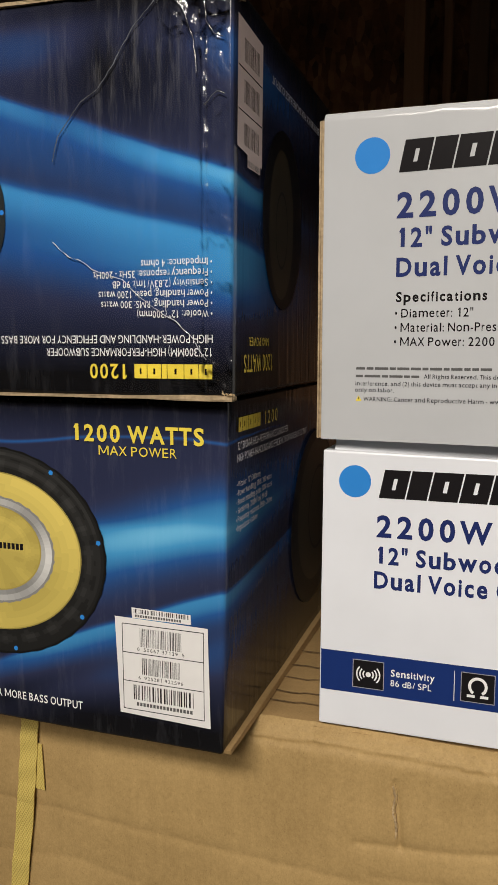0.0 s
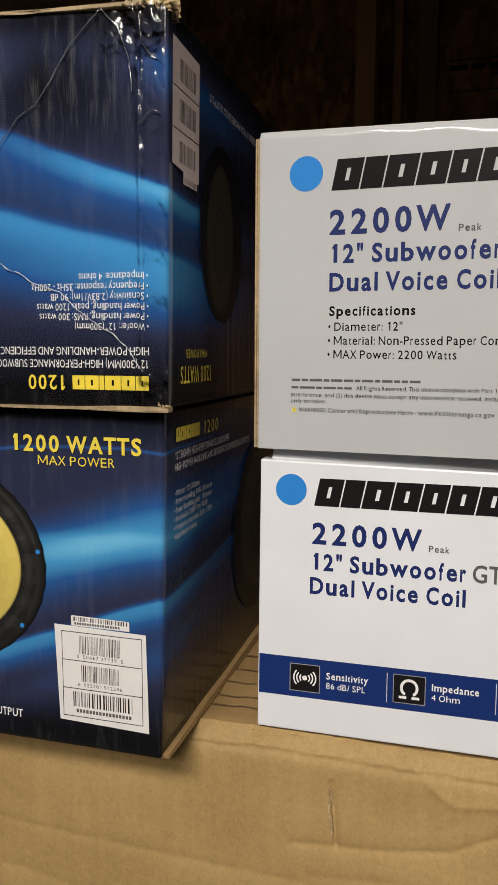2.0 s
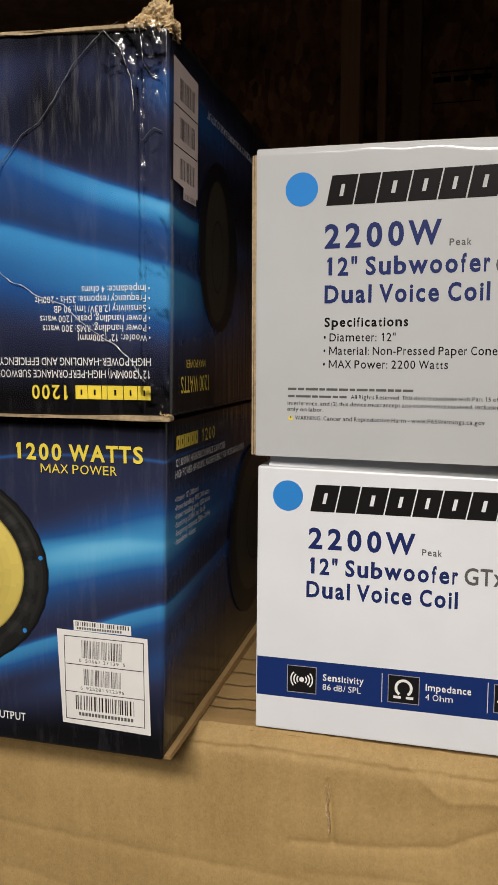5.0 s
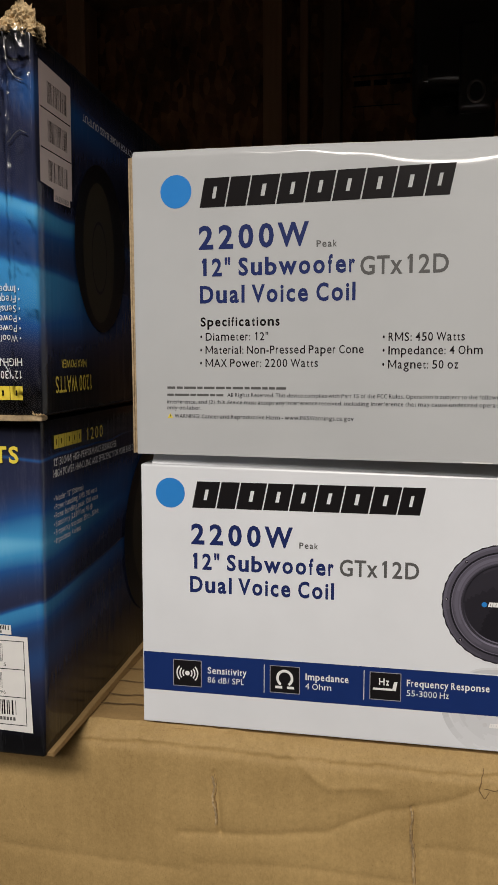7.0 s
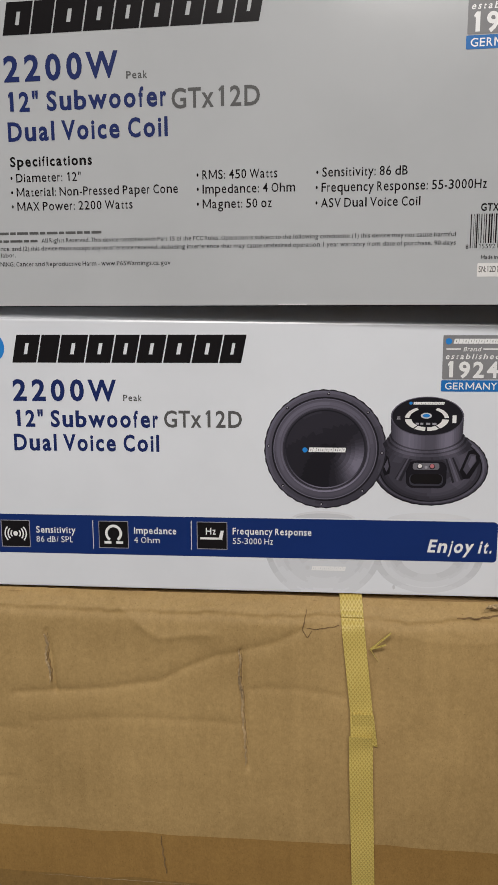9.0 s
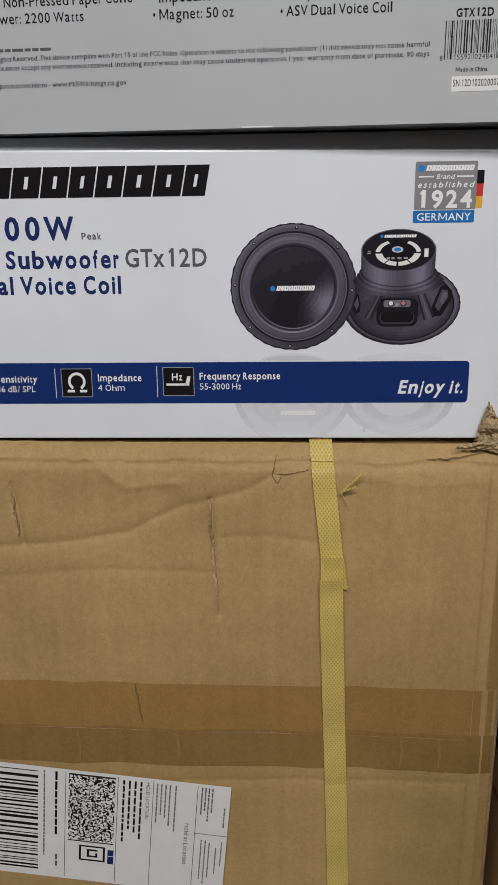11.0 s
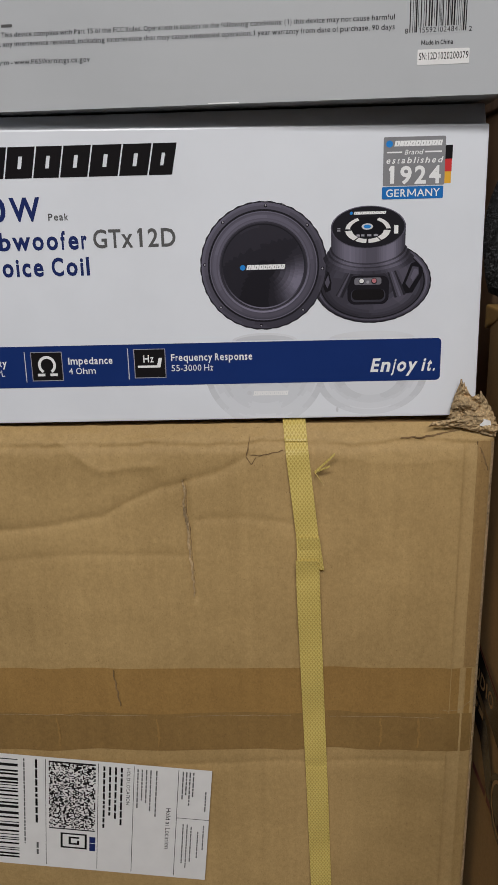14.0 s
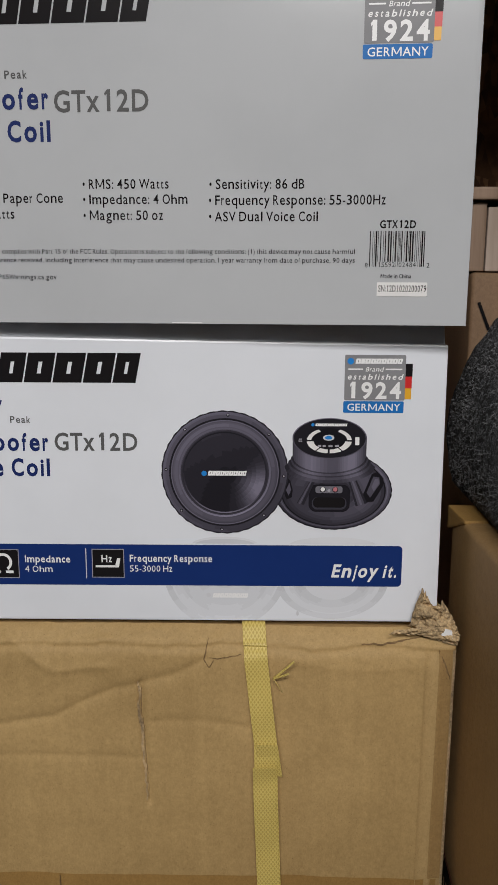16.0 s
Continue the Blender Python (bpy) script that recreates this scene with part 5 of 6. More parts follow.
    p.text("All Rights Reserved. This device complies with Part 15 of the FCC Rules. Operation is subject to the following conditions: (1) this device may not cause harmful", 61.5, 304.5, 37.6, 2.5, M_BLACK, 0.35, 0.008)
    p.text("interference, and (2) this device must accept any interference received, including interference that may cause undesired operation.1 year warranty from date of purchase, 90 days", 21.2, 304.6, 33.0, 2.5, M_BLACK, 0.35, 0.008)
    p.text("only on labor.", 21, 44.3, 29.2, 2.5, M_BLACK, 0.35, 0.008)
    p.poly("warning_sign", ((21.4, 23.7), (25.2, 23.7), (23.3, 27.0)), M_YELLOW, 0.35)
    p.rects("warning_sign", [(23.05, 24.6, 23.5, 26.0)], M_BLACK, 0.4)
    p.text("WARNING: Cancer and Reproductive Harm - www.P65Warnings.ca.gov", 26.2, 141, 23.8, 2.6, M_BLACK, 0.35, 0.008)
    badge(p, 305.8, 134)
    p.text("GTX12D", 317.3, 336.2, 51.0, 3.9, M_BLACK, 0.35, 0.024)
    p.barcode(312.2, 341.6, 31.0, 49.4, seed=9)
    p.rects("barcode_foot", [(316.5, 30.2, 326.2, 33.6), (327.4, 30.2, 337.2, 33.6)], M_WHITE_DIM, 0.4)
    p.text("15592", 316.9, 325.8, 30.8, 2.5, M_BLACK, 0.45, 0.0)
    p.text("02484", 327.9, 336.9, 30.8, 2.5, M_BLACK, 0.45, 0.0)
    p.text("8", 310.0, 311.5, 30.6, 2.4, M_BLACK, 0.45, 0.0)
    p.text("2", 342.6, 344.1, 30.6, 2.4, M_BLACK, 0.45, 0.0)
    p.text("Made in China", 318.6, 334.8, 25.0, 2.1, M_BLACK, 0.35, 0.02)
    slip = p.rect("serial_sticker", 316.8, 15.4, 343.5, 22.8, M_LABEL, 0.4, "", 0.6)
    Print(p.m, slip, p.warp).text("SN:12D1020200079", 317.6, 343.0, 17.9, 3.4, M_BLACK, 0.5, 0.008)
    # two little shiny scuffs on the bottom edge
    p.rects("worn_edge", [(205, 0.2, 222, 0.8)], M_PAPER, 0.4)


lower_white()
upper_white()

# ---- dark blue boxes ----
GROUP_P = "stacked dark blue loudspeaker boxes"
BANDS_LOW = ((0.144, 0.33, 0.0, 0.018, 0.022, 0.50), (0.135, 0.06, 0.0, 0.006, 0.014, 0.22), (0.098, 0.34, -0.3, 0.0025, 0.014, 0.50), (0.066, 0.40, 0.0, 0.010, 0.014, 0.16), (0.187, 0.02, 0.0, 0.0010, 0.0010, 0.30))
BANDS_TOP = ((0.118, -0.33, 0.25, 0.0026, 0.010, 0.50), (0.110, -0.30, 0.0, 0.012, 0.024, 0.24), (0.082, -0.26, 0.0, 0.005, 0.024, 0.50), (0.060, -0.18, 0.0, 0.014, 0.018, 0.22), (0.182, -0.17, 0.0, 0.013, 0.016, 0.48))
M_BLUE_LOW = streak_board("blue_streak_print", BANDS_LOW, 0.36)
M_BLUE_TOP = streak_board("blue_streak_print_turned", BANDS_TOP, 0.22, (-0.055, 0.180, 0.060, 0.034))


def blue_body(name, xr, yf, zb, xr_t, yf_t, zt_r, zt_l, material, parent, rough, seed):
    """A dark printed box; its faces carry u from the near vertical edge and v from the base."""
    w, dep = 0.34, 0.34
    bm = hexa([(xr - w, yf, zb), (xr, yf, zb), (xr_t, yf_t, zt_r), (xr_t - w, yf_t, zt_l)],
              [(xr - w - 0.006, yf + dep, zb), (xr - 0.006, yf + dep, zb), (xr_t - 0.008, yf_t + dep, zt_r), (xr_t - w, yf_t + dep, zt_l)], 40, 0.0022, rough, seed)
    bm.normal_update()
    lay = bm.loops.layers.uv.new("UVMap")
    for f in bm.faces:
        for l in f.loops:
            c = l.vert.co
            front = f.normal.y < -0.5
            right = f.normal.x > 0.5
            u = (c.x - xr) if front else ((c.y - yf) if right else 0.9)
            l[lay].uv = (u, c.z - zb)
    return part(name, bm, material, parent, "", True)


def blue_lower():
    b = thing("subwoofer_box", (-0.34, 0.83, CZ), "dark blue printed box with yellow woofer picture", "box", GROUP_P)
    xr, yf, zb = -0.1700, 0.6565, 0.7990
    blue_body("body", xr, yf, zb, -0.1655, 0.6545, 1.0095, 1.0095, M_BLUE_LOW, b, 0.0005, 2.0)
    p = Print(face_frame((xr, yf - 0.0008, zb), (1, 0, 0), (0, -0.0095, 1)), b)
    x = lambda X: (X - xr) * 1000
    z = lambda Z: (Z - zb) * 1000
    p.text("1200 WATTS", x(-0.2652), x(-0.1795), z(0.9838), 9.6, M_YELLOW, 0.4, 0.026)
    p.text("MAX POWER", x(-0.247), x(-0.1965), z(0.9757), 5.6, M_YELLOW, 0.4, 0.0)
    cu, cv = x(-0.3245), z(0.9105)
    lit = lambda a: 0.5 + 0.5 * math.cos(radians(angle_off(a, 100)))
    rubber = lambda r, a: 0.010 if r > 0.985 else 0.016 + 0.022 * bell(r, 0.945, 0.02) * lit(a) + 0.020 * bell(r, 0.86, 0.035) * (0.4 + 0.6 * lit(a)) + 0.006 * math.sin(a * 1.7) * bell(r, 0.86, 0.06)
    picture(p, "woofer_rim", disc_cells(cu, cv, 80, 67, rubber, [0.76, 0.79, 0.82, 0.84, 0.86, 0.88, 0.90, 0.915, 0.93, 0.945, 0.96, 0.985, 1.0], 120, None, 0.008), 0.33, "grey")
    gold = lambda r, a: 0.30 if r > 0.985 else 0.50 + 0.10 * lit(a) * r + 0.05 * math.cos(radians(2 * angle_off(a, 40))) + 0.06 * bell(r, 0.9, 0.1)
    picture(p, "woofer_cone", disc_cells(cu, cv, 63.5, 51.5, gold, [0.5, 0.6, 0.7, 0.78, 0.86, 0.92, 0.96, 0.985, 1.0], 96), 0.36, "gold")
    metal = lambda r, a: 0.22 if r > 0.97 else (0.60 if 0.86 < r <= 0.97 else 0.40) * (0.72 + 0.34 * math.cos(radians(3 * a + 20)) * math.cos(radians(a)))
    picture(p, "silver_ring", disc_cells(cu + 1, cv + 1, 43, 34.5, metal, [0.70, 0.76, 0.82, 0.86, 0.91, 0.97, 1.0], 96, None, 0.02), 0.40, "grey")
    dome = lambda r, a: 0.36 if r > 0.97 else 0.44 + 0.12 * lit(a) * (1 - r) + 0.10 * bell(r, 0.70, 0.08) * lit(a) + 0.04 * math.cos(radians(8 * a)) * r
    picture(p, "woofer_cap", disc_cells(cu + 1, cv + 2, 34, 27.5, dome, [0, 0.25, 0.45, 0.6, 0.66, 0.72, 0.78, 0.86, 0.92, 0.97, 1.0], 96), 0.43, "gold")
    p.rects("brand_mark", [(cu + 4 + 3.1 * k, cv + 2, cu + 6.3 + 3.1 * k, cv + 6) for k in range(6)], M_BLACK, 0.48)
    for k in range(8):
        a = radians(10 + 45 * k)
        p.ring("screw_hole", cu + 76.5 * math.cos(a), cv + 64 * math.sin(a), 1.5, 1.5, M_DISC, 0.40)
    p.text("HIGH POWER-HANDLING AND EFFICIENCY FOR MORE BASS OUTPUT", x(-0.455), x(-0.2635), z(0.8135), 5.2, M_PAPER, 0.4, 0.01)
    # barcode stickers
    sticker = p.poly("barcode_sticker", ((x(-0.2392), z(0.8775)), (x(-0.2368), z(0.8165)), (x(-0.1772), z(0.8150)), (x(-0.1785), z(0.8765))), M_LABEL, 0.42)
    whole, p = p, Print(p.m, sticker, p.warp)
    u0, u1 = x(-0.2345), x(-0.1810)
    for v in (z(0.8735), z(0.8555), z(0.8375), z(0.8195)):
        p.rects("sticker_rule", [(u0, v - 0.25, u1, v + 0.25)], M_BLACK, 0.46)
    p.rects("sticker_rule", [(u0, z(0.8195), u0 + 0.45, z(0.8735)), (u1 - 0.45, z(0.8195), u1, z(0.8735))], M_BLACK, 0.46)
    p.barcode(x(-0.2225), x(-0.1955), z(0.8600), z(0.8715), None, 0.46, 4)
    p.text("0  50667 37139  5", x(-0.2245), x(-0.1935), z(0.8572), 2.2, M_BLACK, 0.46)
    p.barcode(x(-0.2215), x(-0.1955), z(0.8425), z(0.8530), None, 0.46, 5)
    p.text("6  925281 922596", x(-0.2240), x(-0.1945), z(0.8393), 2.2, M_BLACK, 0.46)
    p.barcode(x(-0.2275), x(-0.1875), z(0.8260), z(0.8355), None, 0.46, 6)
    p.rects("small_print", [(x(-0.2255) + 2.2 * k, z(0.8222), x(-0.2255) + 2.2 * k + 1.6, z(0.8244)) for k in range(17)], M_GREY, 0.46)
    slip = whole.poly("serial_sticker", ((x(-0.2275), z(0.8775)), (x(-0.1890), z(0.8775)), (x(-0.1892), z(0.8835)), (x(-0.2277), z(0.8840))), M_LABEL, 0.44)
    p = Print(p.m, slip, p.warp)
    p.barcode(x(-0.2262), x(-0.1905), z(0.8805), z(0.8832), None, 0.47, 7)
    p.rects("small_print", [(x(-0.2255) + 1.7 * k, z(0.8783), x(-0.2255) + 1.7 * k + 1.2, z(0.8798)) for k in range(18)], M_GREY, 0.47)
    # the long side
    q = Print(face_frame((xr + 0.0008, yf, zb), (-0.0176, 1, 0), (0.02, 0, 1)), b)
    y = lambda Y: (Y - yf) * 1000
    q.wordmark(y(0.672), y(0.715), z(0.990), z(0.9985), SHORT_MARK, M_YELLOW, 0.5, 0.0)
    q.text("1200", y(0.722), y(0.753), z(0.990), 8.4, M_YELLOW, 0.5, 0.01)
    q.text("12\"(300MM) HIGH-PERFORMANCE SUBWOOFER", y(0.671), y(0.781), z(0.9795), 4.8, M_PAPER, 0.5, 0.0)
    q.text("HIGH POWER-HANDLING AND EFFICIENCY FOR MORE BASS OUTPUT", y(0.671), y(0.836), z(0.9725), 4.8, M_PAPER, 0.5, 0.0)
    for k, (words, y1) in enumerate((("\u2022 Woofer: 12\" (300mm)", 0.717), ("\u2022 Power handling, RMS: 300 watts", 0.742), ("\u2022 Power handling, peak: 1200 watts", 0.743), ("\u2022 Sensitivity (2.83V/1m): 90 dB", 0.733), ("\u2022 Frequency response: 35Hz - 200Hz", 0.744), ("\u2022 Impedance: 4 ohms", 0.712))):
        q.text(words, y(0.671), y(y1), z(0.9575 - 0.0053 * k), 3.7, M_PAPER, 0.5, 0.0)
    # side woofer in darkened inks that carry the side's shade
    q.ring("woofer_rim", y(0.872), z(0.900), 74, 72, M_RUBBER_SHADED, 0.4)
    q.ring("woofer_cone", y(0.880), z(0.905), 62, 60, M_CONE_SHADED, 0.45)
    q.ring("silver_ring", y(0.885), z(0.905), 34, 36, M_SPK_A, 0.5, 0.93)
    # raw kraft edge along the foot of the box
    part("bottom_flap", hexa([(xr - 0.002, yf + 0.004, zb - 0.0006), (xr + 0.0040, yf + 0.004, zb - 0.0006), (xr + 0.0036, yf + 0.003, zb + 0.0022), (xr - 0.002, yf + 0.003, zb + 0.0024)],
                             [(xr - 0.008, yf + 0.33, zb - 0.0006), (xr + 0.0002, yf + 0.33, zb - 0.0006), (xr - 0.0006, yf + 0.33, zb + 0.0064), (xr - 0.006, yf + 0.33, zb + 0.0066)], 20, 0.0006, 0.0014, 6), M_FLAP, b, "raw brown board edge")


def blue_upper():
    b = thing("subwoofer_box", (-0.33, 0.82, 1.0105), "worn dark blue box upside down with creased film", "box", GROUP_P)
    xr, yf, zb = -0.1600, 0.6465, 1.0115
    body = blue_body("body", xr, yf, zb, -0.1575, 0.6445, 1.2240, 1.2370, M_BLUE_TOP, b, 0.0007, 7.0)
    p = Print(face_frame((xr, yf - 0.0008, zb), (1, 0, 0), (0, -0.0094, 1)), b)
    x = lambda X: (X - xr) * 1000
    z = lambda Z: (Z - zb) * 1000
    p.wordmark(x(-0.2180), x(-0.1705), z(1.0215), z(1.0295), SHORT_MARK, M_YELLOW, 0.4, 0.0)
    p.text("1200", x(-0.2465), x(-0.2215), z(1.0293), 8.2, M_YELLOW, 0.4, 0.02, True)
    p.text("12\"(300MM) HIGH-PERFORMANCE SUBWOOFER", x(-0.275), x(-0.1705), z(1.0383), 4.6, M_PAPER, 0.4, 0.0, True)
    p.text("HIGH POWER-HANDLING AND EFFICIENCY FOR MORE BASS OUTPUT", x(-0.327), x(-0.1705), z(1.0455), 4.6, M_PAPER, 0.4, 0.0, True)
    for k, (words, xl) in enumerate((("\u2022 Woofer: 12\" (300mm)", -0.2155), ("\u2022 Power handling, RMS: 300 watts", -0.238), ("\u2022 Power handling, peak: 1200 watts", -0.2395), ("\u2022 Sensitivity (2.83V/1m): 90 dB", -0.2305), ("\u2022 Frequency response: 35Hz - 200Hz", -0.2425), ("\u2022 Impedance: 4 ohms", -0.2125))):
        p.text(words, x(xl), x(-0.1705), z(1.0588 + 0.0055 * k), 4.0, M_PAPER, 0.4, 0.0, True)
    p.ring("woofer_rim", x(-0.372), z(1.116), 72, 62, M_RUBBER, 0.3, 0, scallop=0.006)
    p.ring("screw_hole", x(-0.302), z(1.1165), 1.5, 1.5, M_DISC, 0.4)
    # long side
    q = Print(face_frame((xr + 0.0008, yf, zb), (-0.022, 1, 0), (0.0118, 0, 1)), b)
    y = lambda Y: (Y - yf) * 1000
    sticker = q.poly("barcode_sticker", ((y(0.6490), z(1.1440)), (y(0.693), z(1.1405)), (y(0.693), z(1.2080)), (y(0.6492), z(1.2095))), M_LABEL_P, 0.6, "pale pinkish barcode sticker")
    q.poly("serial_sticker", ((y(0.6665), z(1.1360)), (y(0.690), z(1.1365)), (y(0.690), z(1.1425)), (y(0.6665), z(1.1425))), M_LABEL_P, 0.58)
    qs = Print(q.m, sticker)
    qs.rects("sticker_rule", [(y(0.6505), z(1.1845), y(0.692), z(1.1852)), (y(0.6505), z(1.1628), y(0.692), z(1.1635))], M_BLACK, 0.65)
    for k, (v0, v1) in enumerate(((1.1890, 1.2010), (1.1680, 1.1800), (1.1465, 1.1580))):
        qs.barcode(y(0.6600), y(0.6870), z(v0), z(v1), M_BLACK, 0.65, 30 + k)
    q.barcode(y(0.668), y(0.689), z(1.1370), z(1.1400), M_GREY, 0.65, 40)
    # woofer picture, its inks darkened for the shaded side
    q.ring("woofer_rim", y(0.742), z(1.118), 46, 55, M_RUBBER_SHADED, 0.45)
    q.ring("woofer_cone", y(0.738), z(1.115), 28, 46, M_CONE_SHADED, 0.5)
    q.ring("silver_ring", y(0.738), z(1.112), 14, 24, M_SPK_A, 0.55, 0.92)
    q.text("1200 WATTS", y(0.664), y(0.722), z(1.0345), 10, M_YELLOW, 0.5, 0.01, True)
    q.text("MAX POWER", y(0.673), y(0.712), z(1.0445), 5, M_YELLOW, 0.5, 0.0, True)
    q.text("EFFICIENCY FOR MORE BASS OUTPUT", y(0.712), y(0.835), z(1.1985), 4.6, M_GHOST, 0.5, 0.0, True)
    # raw kraft edge under the front and the torn upper corner
    part("bottom_edge", hexa([(xr - 0.30, yf - 0.0022, zb - 0.0013), (xr + 0.0008, yf - 0.0022, zb - 0.0013), (xr + 0.0008, yf - 0.0022, zb + 0.0004), (xr - 0.30, yf - 0.0022, zb + 0.0004)],
                             [(xr - 0.30, yf + 0.004, zb - 0.0013), (xr + 0.0008, yf + 0.004, zb - 0.0013), (xr + 0.0008, yf + 0.004, zb + 0.0004), (xr - 0.30, yf + 0.004, zb + 0.0004)], 24, 0.0003, 0.0014, 4), M_EDGE, b, "raw brown board edge")
    part("top_edge", hexa([(xr - 0.30, yf - 0.004, 1.2350), (xr - 0.012, yf - 0.004, 1.2225), (xr - 0.012, yf - 0.004, 1.2245), (xr - 0.30, yf - 0.004, 1.2370)],
                          [(xr - 0.30, yf + 0.30, 1.2350), (xr - 0.012, yf + 0.30, 1.2225), (xr - 0.012, yf + 0.30, 1.2260), (xr - 0.30, yf + 0.30, 1.2385)], 24, 0.0004, 0.0012, 5), M_EDGE, b, "raw brown board edge")
    torn_flap([(-0.180, 1.2235), (-0.168, 1.2215), (-0.1560, 1.2190)], [(-0.182, 1.2262), (-0.174, 1.2305), (-0.168, 1.2365), (-0.162, 1.2375), (-0.1555, 1.2330), (-0.1545, 1.2230)], yf + 0.001, 0.0050, 3.0, b)
    torn_flap([(-0.171, 1.2215), (-0.1560, 1.2180)], [(-0.172, 1.2265), (-0.164, 1.2335), (-0.1560, 1.2290), (-0.1548, 1.2190)], yf + 0.014, 0.0060, 7.0, b)
    torn_tuft("torn_corner", (xr - 0.001, yf - 0.001, zb + 0.001), (0.005, 0.002, 0.003), 4, 19, b)
    film_sheet(-0.330, -0.1592, 1.0135, 1.2245, yf, zb, b)
    # wrinkles of the clear film over the face, their glints painted as grey ribbons
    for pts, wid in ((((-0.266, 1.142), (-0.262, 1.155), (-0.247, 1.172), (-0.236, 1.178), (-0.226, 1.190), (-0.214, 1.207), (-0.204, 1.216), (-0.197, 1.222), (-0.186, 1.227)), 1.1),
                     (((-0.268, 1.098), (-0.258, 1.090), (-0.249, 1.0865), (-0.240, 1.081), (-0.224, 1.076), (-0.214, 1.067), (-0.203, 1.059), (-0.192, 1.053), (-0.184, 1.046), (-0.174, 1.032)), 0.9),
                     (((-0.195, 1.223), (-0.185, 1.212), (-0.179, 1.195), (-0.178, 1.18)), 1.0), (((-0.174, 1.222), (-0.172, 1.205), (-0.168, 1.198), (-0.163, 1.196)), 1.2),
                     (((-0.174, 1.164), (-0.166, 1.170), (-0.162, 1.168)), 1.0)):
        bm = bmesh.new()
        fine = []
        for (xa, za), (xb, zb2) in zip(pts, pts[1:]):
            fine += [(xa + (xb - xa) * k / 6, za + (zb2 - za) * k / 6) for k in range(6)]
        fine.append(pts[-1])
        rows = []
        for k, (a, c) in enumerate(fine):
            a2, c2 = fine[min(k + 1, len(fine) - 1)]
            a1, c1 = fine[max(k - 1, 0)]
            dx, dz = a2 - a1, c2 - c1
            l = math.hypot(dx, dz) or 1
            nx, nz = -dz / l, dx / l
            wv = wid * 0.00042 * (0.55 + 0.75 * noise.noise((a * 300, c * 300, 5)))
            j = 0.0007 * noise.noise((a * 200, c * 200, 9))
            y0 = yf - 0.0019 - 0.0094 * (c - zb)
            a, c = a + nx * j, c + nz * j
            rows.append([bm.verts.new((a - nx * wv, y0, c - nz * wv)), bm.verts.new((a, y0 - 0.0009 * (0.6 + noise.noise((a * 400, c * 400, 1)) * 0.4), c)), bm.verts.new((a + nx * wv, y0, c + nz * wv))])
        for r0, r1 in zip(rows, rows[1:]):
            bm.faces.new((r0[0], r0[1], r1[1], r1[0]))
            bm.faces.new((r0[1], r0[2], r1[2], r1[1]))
        part("film_wrinkle", bm, (M_FILM_GLINT if wid < 1.0 else M_FILM_GLINT_DIM), b, "wrinkle in clear film with its glint painted grey", True)


def clear_film():
    m = bpy.data.materials.new("clear_wrap_film")
    m.use_nodes = True
    t = m.node_tree
    t.nodes.remove(t.nodes["Principled BSDF"])
    see, shine, both = t.nodes.new("ShaderNodeBsdfTransparent"), t.nodes.new("ShaderNodeBsdfGlossy"), t.nodes.new("ShaderNodeMixShader")
    fres = t.nodes.new("ShaderNodeFresnel")
    fres.inputs[0].default_value = 1.5
    shine.inputs["Roughness"].default_value = 0.12
    t.links.new(fres.outputs[0], both.inputs[0])
    t.links.new(see.outputs[0], both.inputs[1])
    t.links.new(shine.outputs[0], both.inputs[2])
    t.links.new(both.outputs[0], t.nodes["Material Output"].inputs[0])
    return m


M_WRAP = clear_film()


def film_sheet(x0, x1, z0, z1, yf, zb, parent):
    """Clear wrap over the worn face: flat in the middle, crumpled at the corners and along the near edge."""
    def f(s, t):
        x, z = x0 + (x1 - x0) * s, z0 + (z1 - z0) * t
        corner = math.exp(-(max(0.0, -0.186 - x) / 0.014) ** 2) * math.exp(-(max(0.0, 1.214 - z) / 0.014) ** 2)
        low = math.exp(-(max(0.0, -0.176 - x) / 0.008) ** 2) * math.exp(-(max(0.0, z - 1.026) / 0.008) ** 2)
        strip = math.exp(-(max(0.0, -0.174 - x) / 0.004) ** 2)
        w = abs(noise.noise((x * 75, z * 45, 1.0))) + 0.6 * abs(noise.noise((x * 170 + z * 90, z * 110, 5.0))) + 0.25 * noise.noise((x * 420, z * 300, 2.0))
        a = 0.0042 * corner + 0.0014 * low + 0.0010 * strip + 0.00025
        w += 1.3 * strip * math.exp(-((x + 0.1745 + 0.0008 * noise.noise((0, z * 40, 3.0))) / 0.0009) ** 2)
        return (x, yf - 0.0012 - 0.0094 * (z - zb) - a * w, z)
    return part("clear_film", grid_bm(f, 130, 150), M_WRAP, parent, "crumpled shiny clear wrap film", True)


# opaque greys that stand in for dim and bright glints on the film
M_FILM_GLINT_DIM = plain("clear_film_glint_dim", (0.12, 0.13, 0.15), 0.10, 0, 0.6, 300, 0.5, 1.0)
M_FILM_GLINT = plain("clear_film_glint", (0.60, 0.62, 0.66), 0.10, 0, 0.5, 300, 0.5, 1.0)
blue_lower()
blue_upper()

# ---- things behind and beside ----


def felt():
    m, t, b = nodes_of("charcoal_carpet")
    f = noise_node(t, 700, 6, (1, 1, 0.5), 0.75)
    g = noise_node(t, 240, 5, (1, 1, 0.6), 0.8)
    k = math_node(t, "MULTIPLY", f, g)
    t.links.new(ramp(t, k, ((0.17, (0.010, 0.010, 0.011)), (0.27, (0.026, 0.027, 0.029)), (0.40, (0.22, 0.225, 0.235)))), b.inputs["Base Color"])
    b.inputs["Roughness"].default_value = 0.95
    bump(t, b, g, 0.9, 0.003)
    return m


M_FELT = felt()
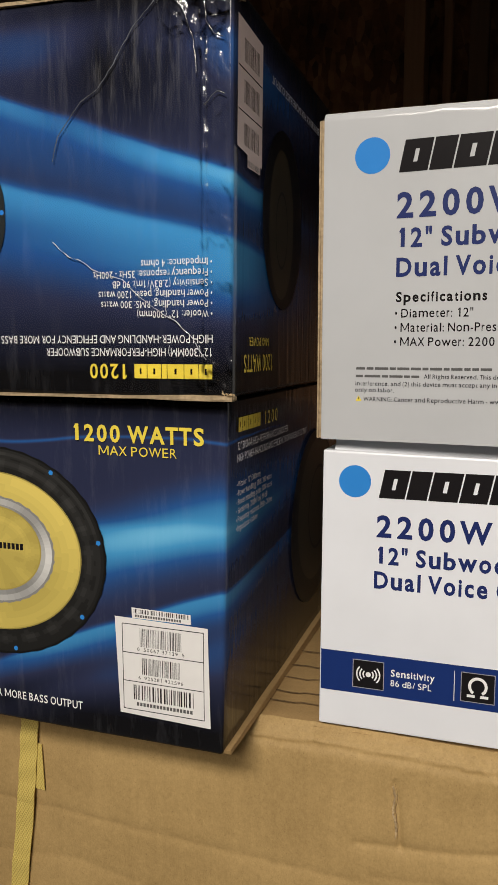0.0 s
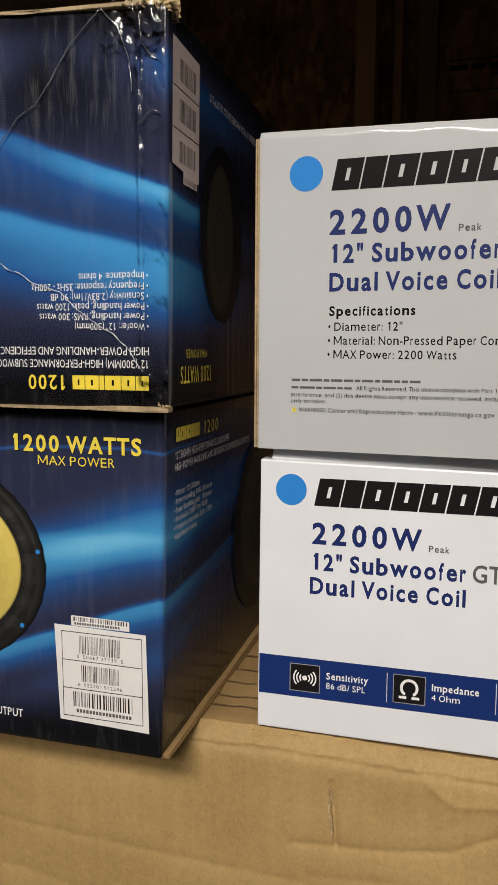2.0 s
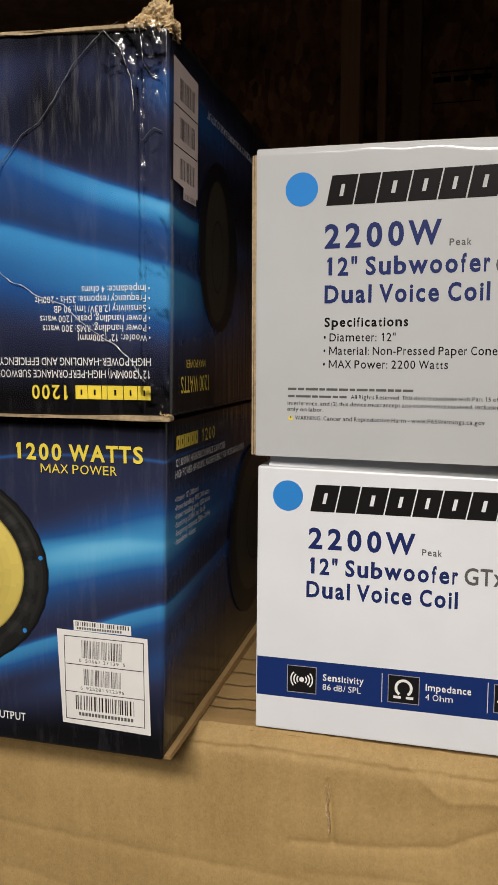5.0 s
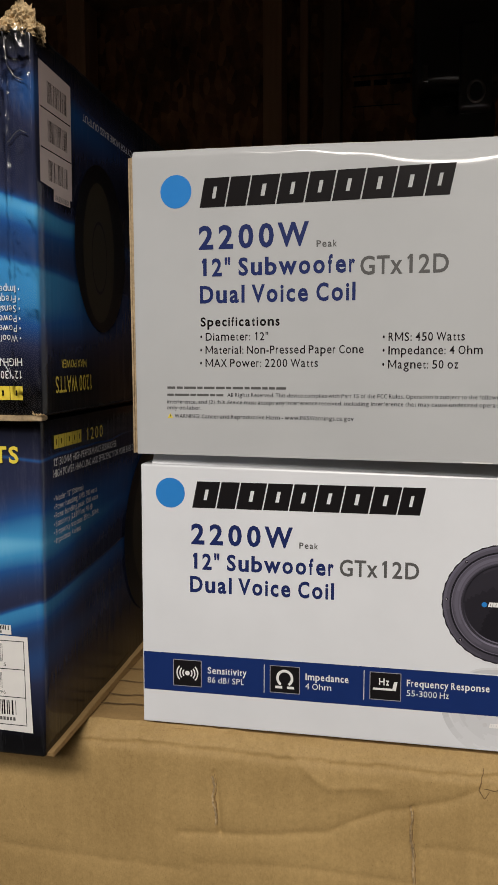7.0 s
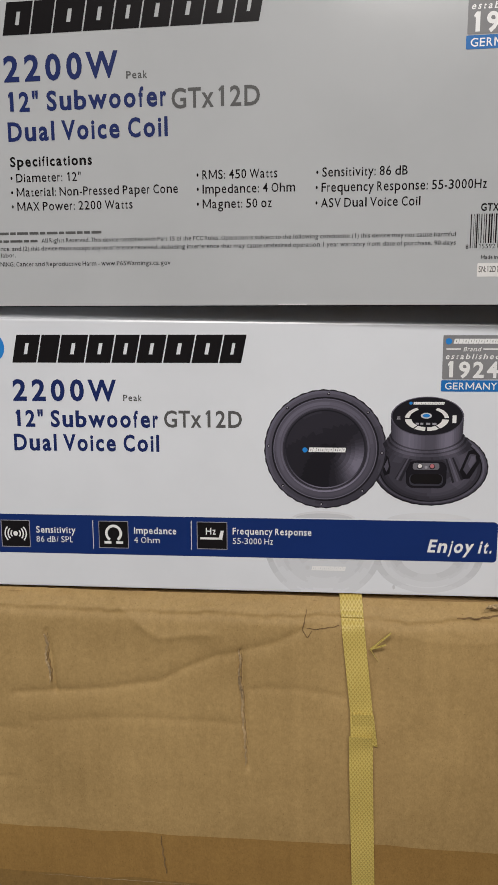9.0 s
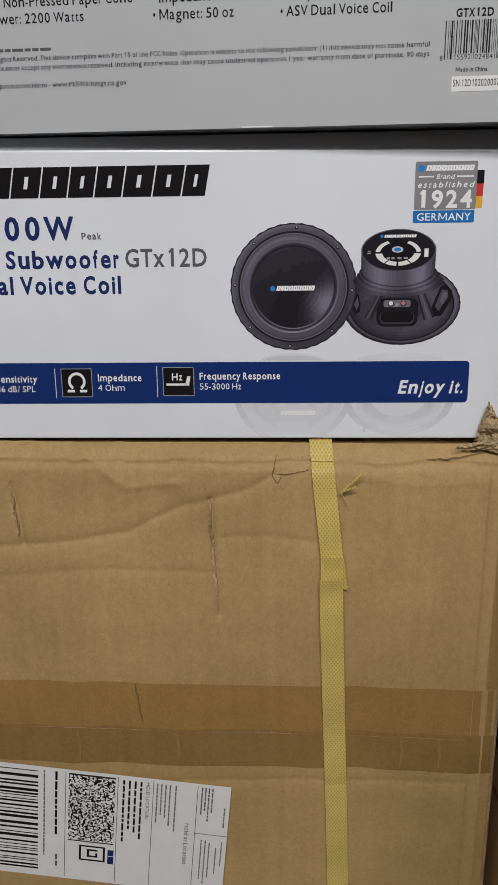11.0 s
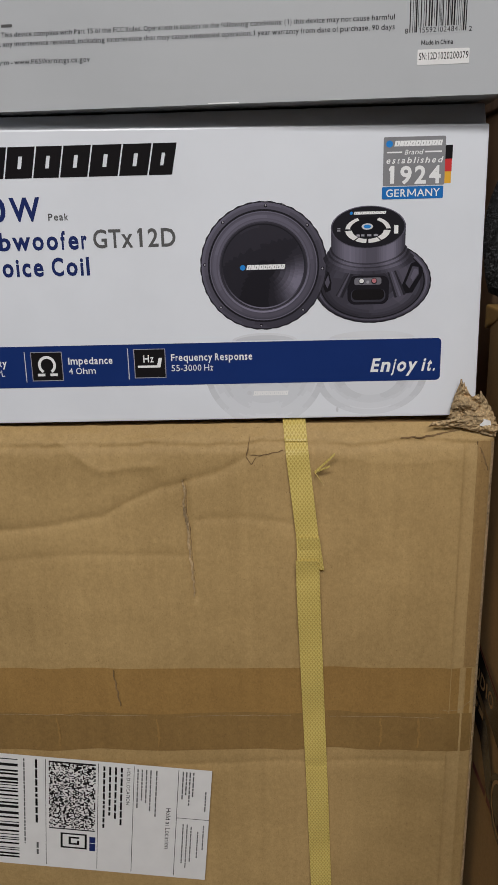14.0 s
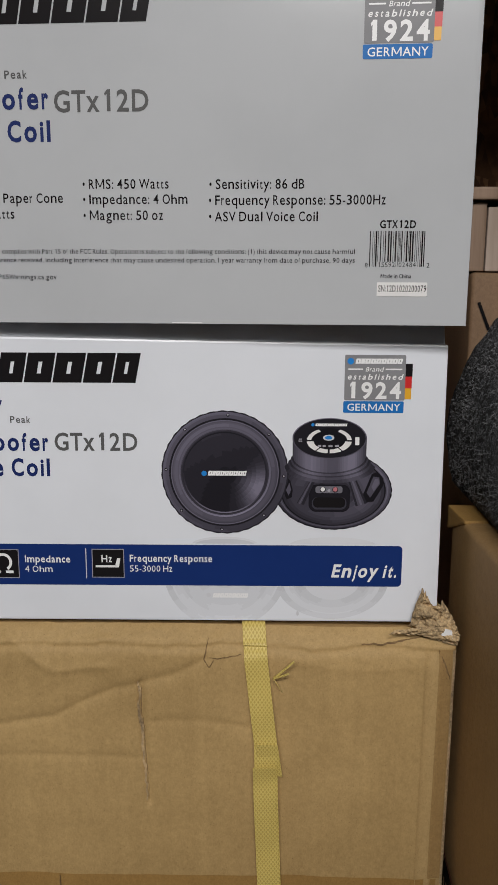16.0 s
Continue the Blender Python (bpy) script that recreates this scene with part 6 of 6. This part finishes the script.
M_RUST = plain("rust_brown_ink", (0.12, 0.022, 0.012), 0.6, 0, 0.2, 80, 0)


def side_carton():
    c = thing("brown_carton", (0.45, 0.50, 0.0), "brown cardboard carton with black printed side logo", "carton")
    part("body", hexa([(0.262, 0.30, 0.0), (0.70, 0.30, 0.0), (0.70, 0.30, 0.862), (0.262, 0.30, 0.862)],
                      [(0.2515, 0.752, 0.0), (0.69, 0.752, 0.0), (0.69, 0.752, 0.863), (0.2505, 0.752, 0.863)], 14, 0.004, 0.0022, 12), M_KRAFT_B, c, "", True)
    q = Print(face_frame((0.2500, 0.752, 0.0), (0.0235, -1, 0)), c)
    q.poly("logo_plate", ((2, 630), (9, 640), (112, 616), (112, 588), (9, 612), (2, 604)), M_BLACK, 1.6)
    q.poly("logo_edge", ((0.5, 631), (9, 643), (114, 619), (114, 616.6), (9, 640.6), (1.6, 630)), M_RUST, 1.5)
    q.poly("logo_plate", ((2, 599), (8, 606), (62, 592), (84, 556), (76, 540), (48, 574), (8, 584)), M_BLACK, 1.6)
    q.ring("logo_disc", 100, 556, 24, 24, M_BLACK, 1.6)
    q.ring("logo_disc", 100, 556, 20, 20, M_KRAFT_B, 1.7, 0.88)
    q.text("AUDIO", 14, 70, 610, 11, M_KRAFT_B, 1.8, 0.02)
    q.bars("small_print", [(12, 52, 590, 5)], M_KRAFT_B, 1.8, 5)
    q.bars("printed_line", [(4, 110, 540, 5)], M_RUST, 1.6, 6)
    part("corner_tape", hexa([(0.2510, 0.722, 0.8625), (0.32, 0.722, 0.8625), (0.32, 0.722, 0.8645), (0.2510, 0.722, 0.8645)], [(0.2488, 0.7545, 0.850), (0.32, 0.7545, 0.850), (0.32, 0.7545, 0.8650), (0.2488, 0.7545, 0.8650)], 6, 0.001, 0.0008, 3), M_TAPE, c, "glossy brown tape over the corner")


def carpet_tube():
    """A carpeted enclosure with a rounded side, lying on the brown carton."""
    r, cx, cz, base = 0.117, 0.2580 + 0.117, 0.903, 0.8665
    prof = []
    a0 = math.degrees(math.asin((base - cz) / r))
    for k in range(41):
        a = radians(180 - a0 - (180 - 2 * a0) * k / 40)
        prof.append((cx + r * math.cos(a), cz + r * math.sin(a)))
    bm = bmesh.new()
    rows = []
    ys = [0.50 + 0.32 * k / 40 for k in range(41)]
    for y in ys:
        inset = 0.006 * max(0.0, 1 - min(y - ys[0], ys[-1] - y) / 0.012) ** 2
        rows.append([bm.verts.new((cx + (px - cx) * (1 - inset / r), y, base + (pz - base) * (1 - inset / r))) for px, pz in prof])
    for a, b in zip(rows, rows[1:]):
        for i in range(40):
            bm.faces.new((a[i], b[i], b[i + 1], a[i + 1]))
        bm.faces.new((a[40], b[40], b[0], a[0]))
    bm.faces.new(rows[0])
    bm.faces.new(list(reversed(rows[-1])))
    bm.normal_update()
    for v in bm.verts:
        if v.co.z > base + 0.002:
            v.co += v.normal * (0.0016 * noise.noise(v.co * 160) + 0.0012 * noise.noise(v.co * 420))
    # loose fibres
    r2 = random.Random(4)
    t = thing("speaker_enclosure", (cx, 0.66, base), "charcoal carpeted loudspeaker enclosure with rounded side", "enclosure")
    part("carpet_shell", bm, M_FELT, t, "", True)
    bm = bmesh.new()
    for k in range(10000):
        a = radians(r2.uniform(100, 195))
        y = r2.uniform(0.58, 0.803)
        c = Vector((cx + (r + 0.0008) * math.cos(a), y, cz + (r + 0.0008) * math.sin(a)))
        if c.z < base + 0.002:
            continue
        d = Vector((r2.uniform(-1, 1), r2.uniform(-1, 1), r2.uniform(-1, 1))) * 0.0024
        e = Vector((math.cos(a), 0, math.sin(a))) * 0.0012
        w = Vector((r2.uniform(-1, 1), r2.uniform(-1, 1), r2.uniform(-1, 1))) * 0.00011
        p, q, s = c, c + d * 0.5 + e, c + d
        v = [bm.verts.new(p + w), bm.verts.new(p - w), bm.verts.new(q - w), bm.verts.new(q + w), bm.verts.new(s)]
        bm.faces.new(v[:4])
        bm.faces.new((v[3], v[2], v[4]))
    f = part("fibre_fuzz", bm, M_FIBRE, t, "pale grey carpet fibres")
    tagged(f, kind="stuff")


M_FIBRE = plain("carpet_fibre", (0.17, 0.17, 0.175), 0.9, 0, 0.6, 300, 0)


def back_cartons():
    c = thing("brown_carton", (0.55, 1.25, 0.0), "red-brown cardboard carton with black marker strokes", "carton")
    part("body", block(0.339, 0.80, 1.08, 1.48, 0.0, 1.015, 8, 0.004, 0.002, 21), M_BACKBOARD_SHADED, c, "", True)
    q = Print(face_frame((0.333, 1.079, 0.0), (1, 0, 0)), c)
    for a, b2 in ((((12, 985), (15, 986), (27, 958), (24, 957)),) * 2, (((34, 960), (37, 960), (42, 1000), (39, 1000)),) * 2, (((39, 1000), (42, 1000), (52, 975), (49, 974)),) * 2):
        q.poly("marker_stroke", a, M_BLACK, 1.5)
    w = thing("wrapped_stack", (0.55, 1.25, 1.015), "stack of pale boards in clear plastic wrap", "stack")
    for k in range(26):
        x0 = 0.336 + 0.017 * k
        part("board", block(x0, x0 + 0.0150, 1.085 + 0.003 * ((k * 7) % 3), 1.45, 1.0165, 1.084 - 0.002 * ((k * 5) % 3), 1, 0.0015), (M_PALEBOARD, M_BROWNBOARD)[(k * 3) % 5 == 0], w)
    part("lid", block(0.328, 0.80, 1.075, 1.47, 1.086, 1.098, 2, 0.002), M_BROWNBOARD, w)


M_PALEBOARD = timber("pale_board", (0.36, 0.28, 0.22), (0.60, 0.50, 0.43))
M_BROWNBOARD = timber("brown_board", (0.16, 0.10, 0.06), (0.34, 0.24, 0.17))
side_carton()
carpet_tube()
back_cartons()
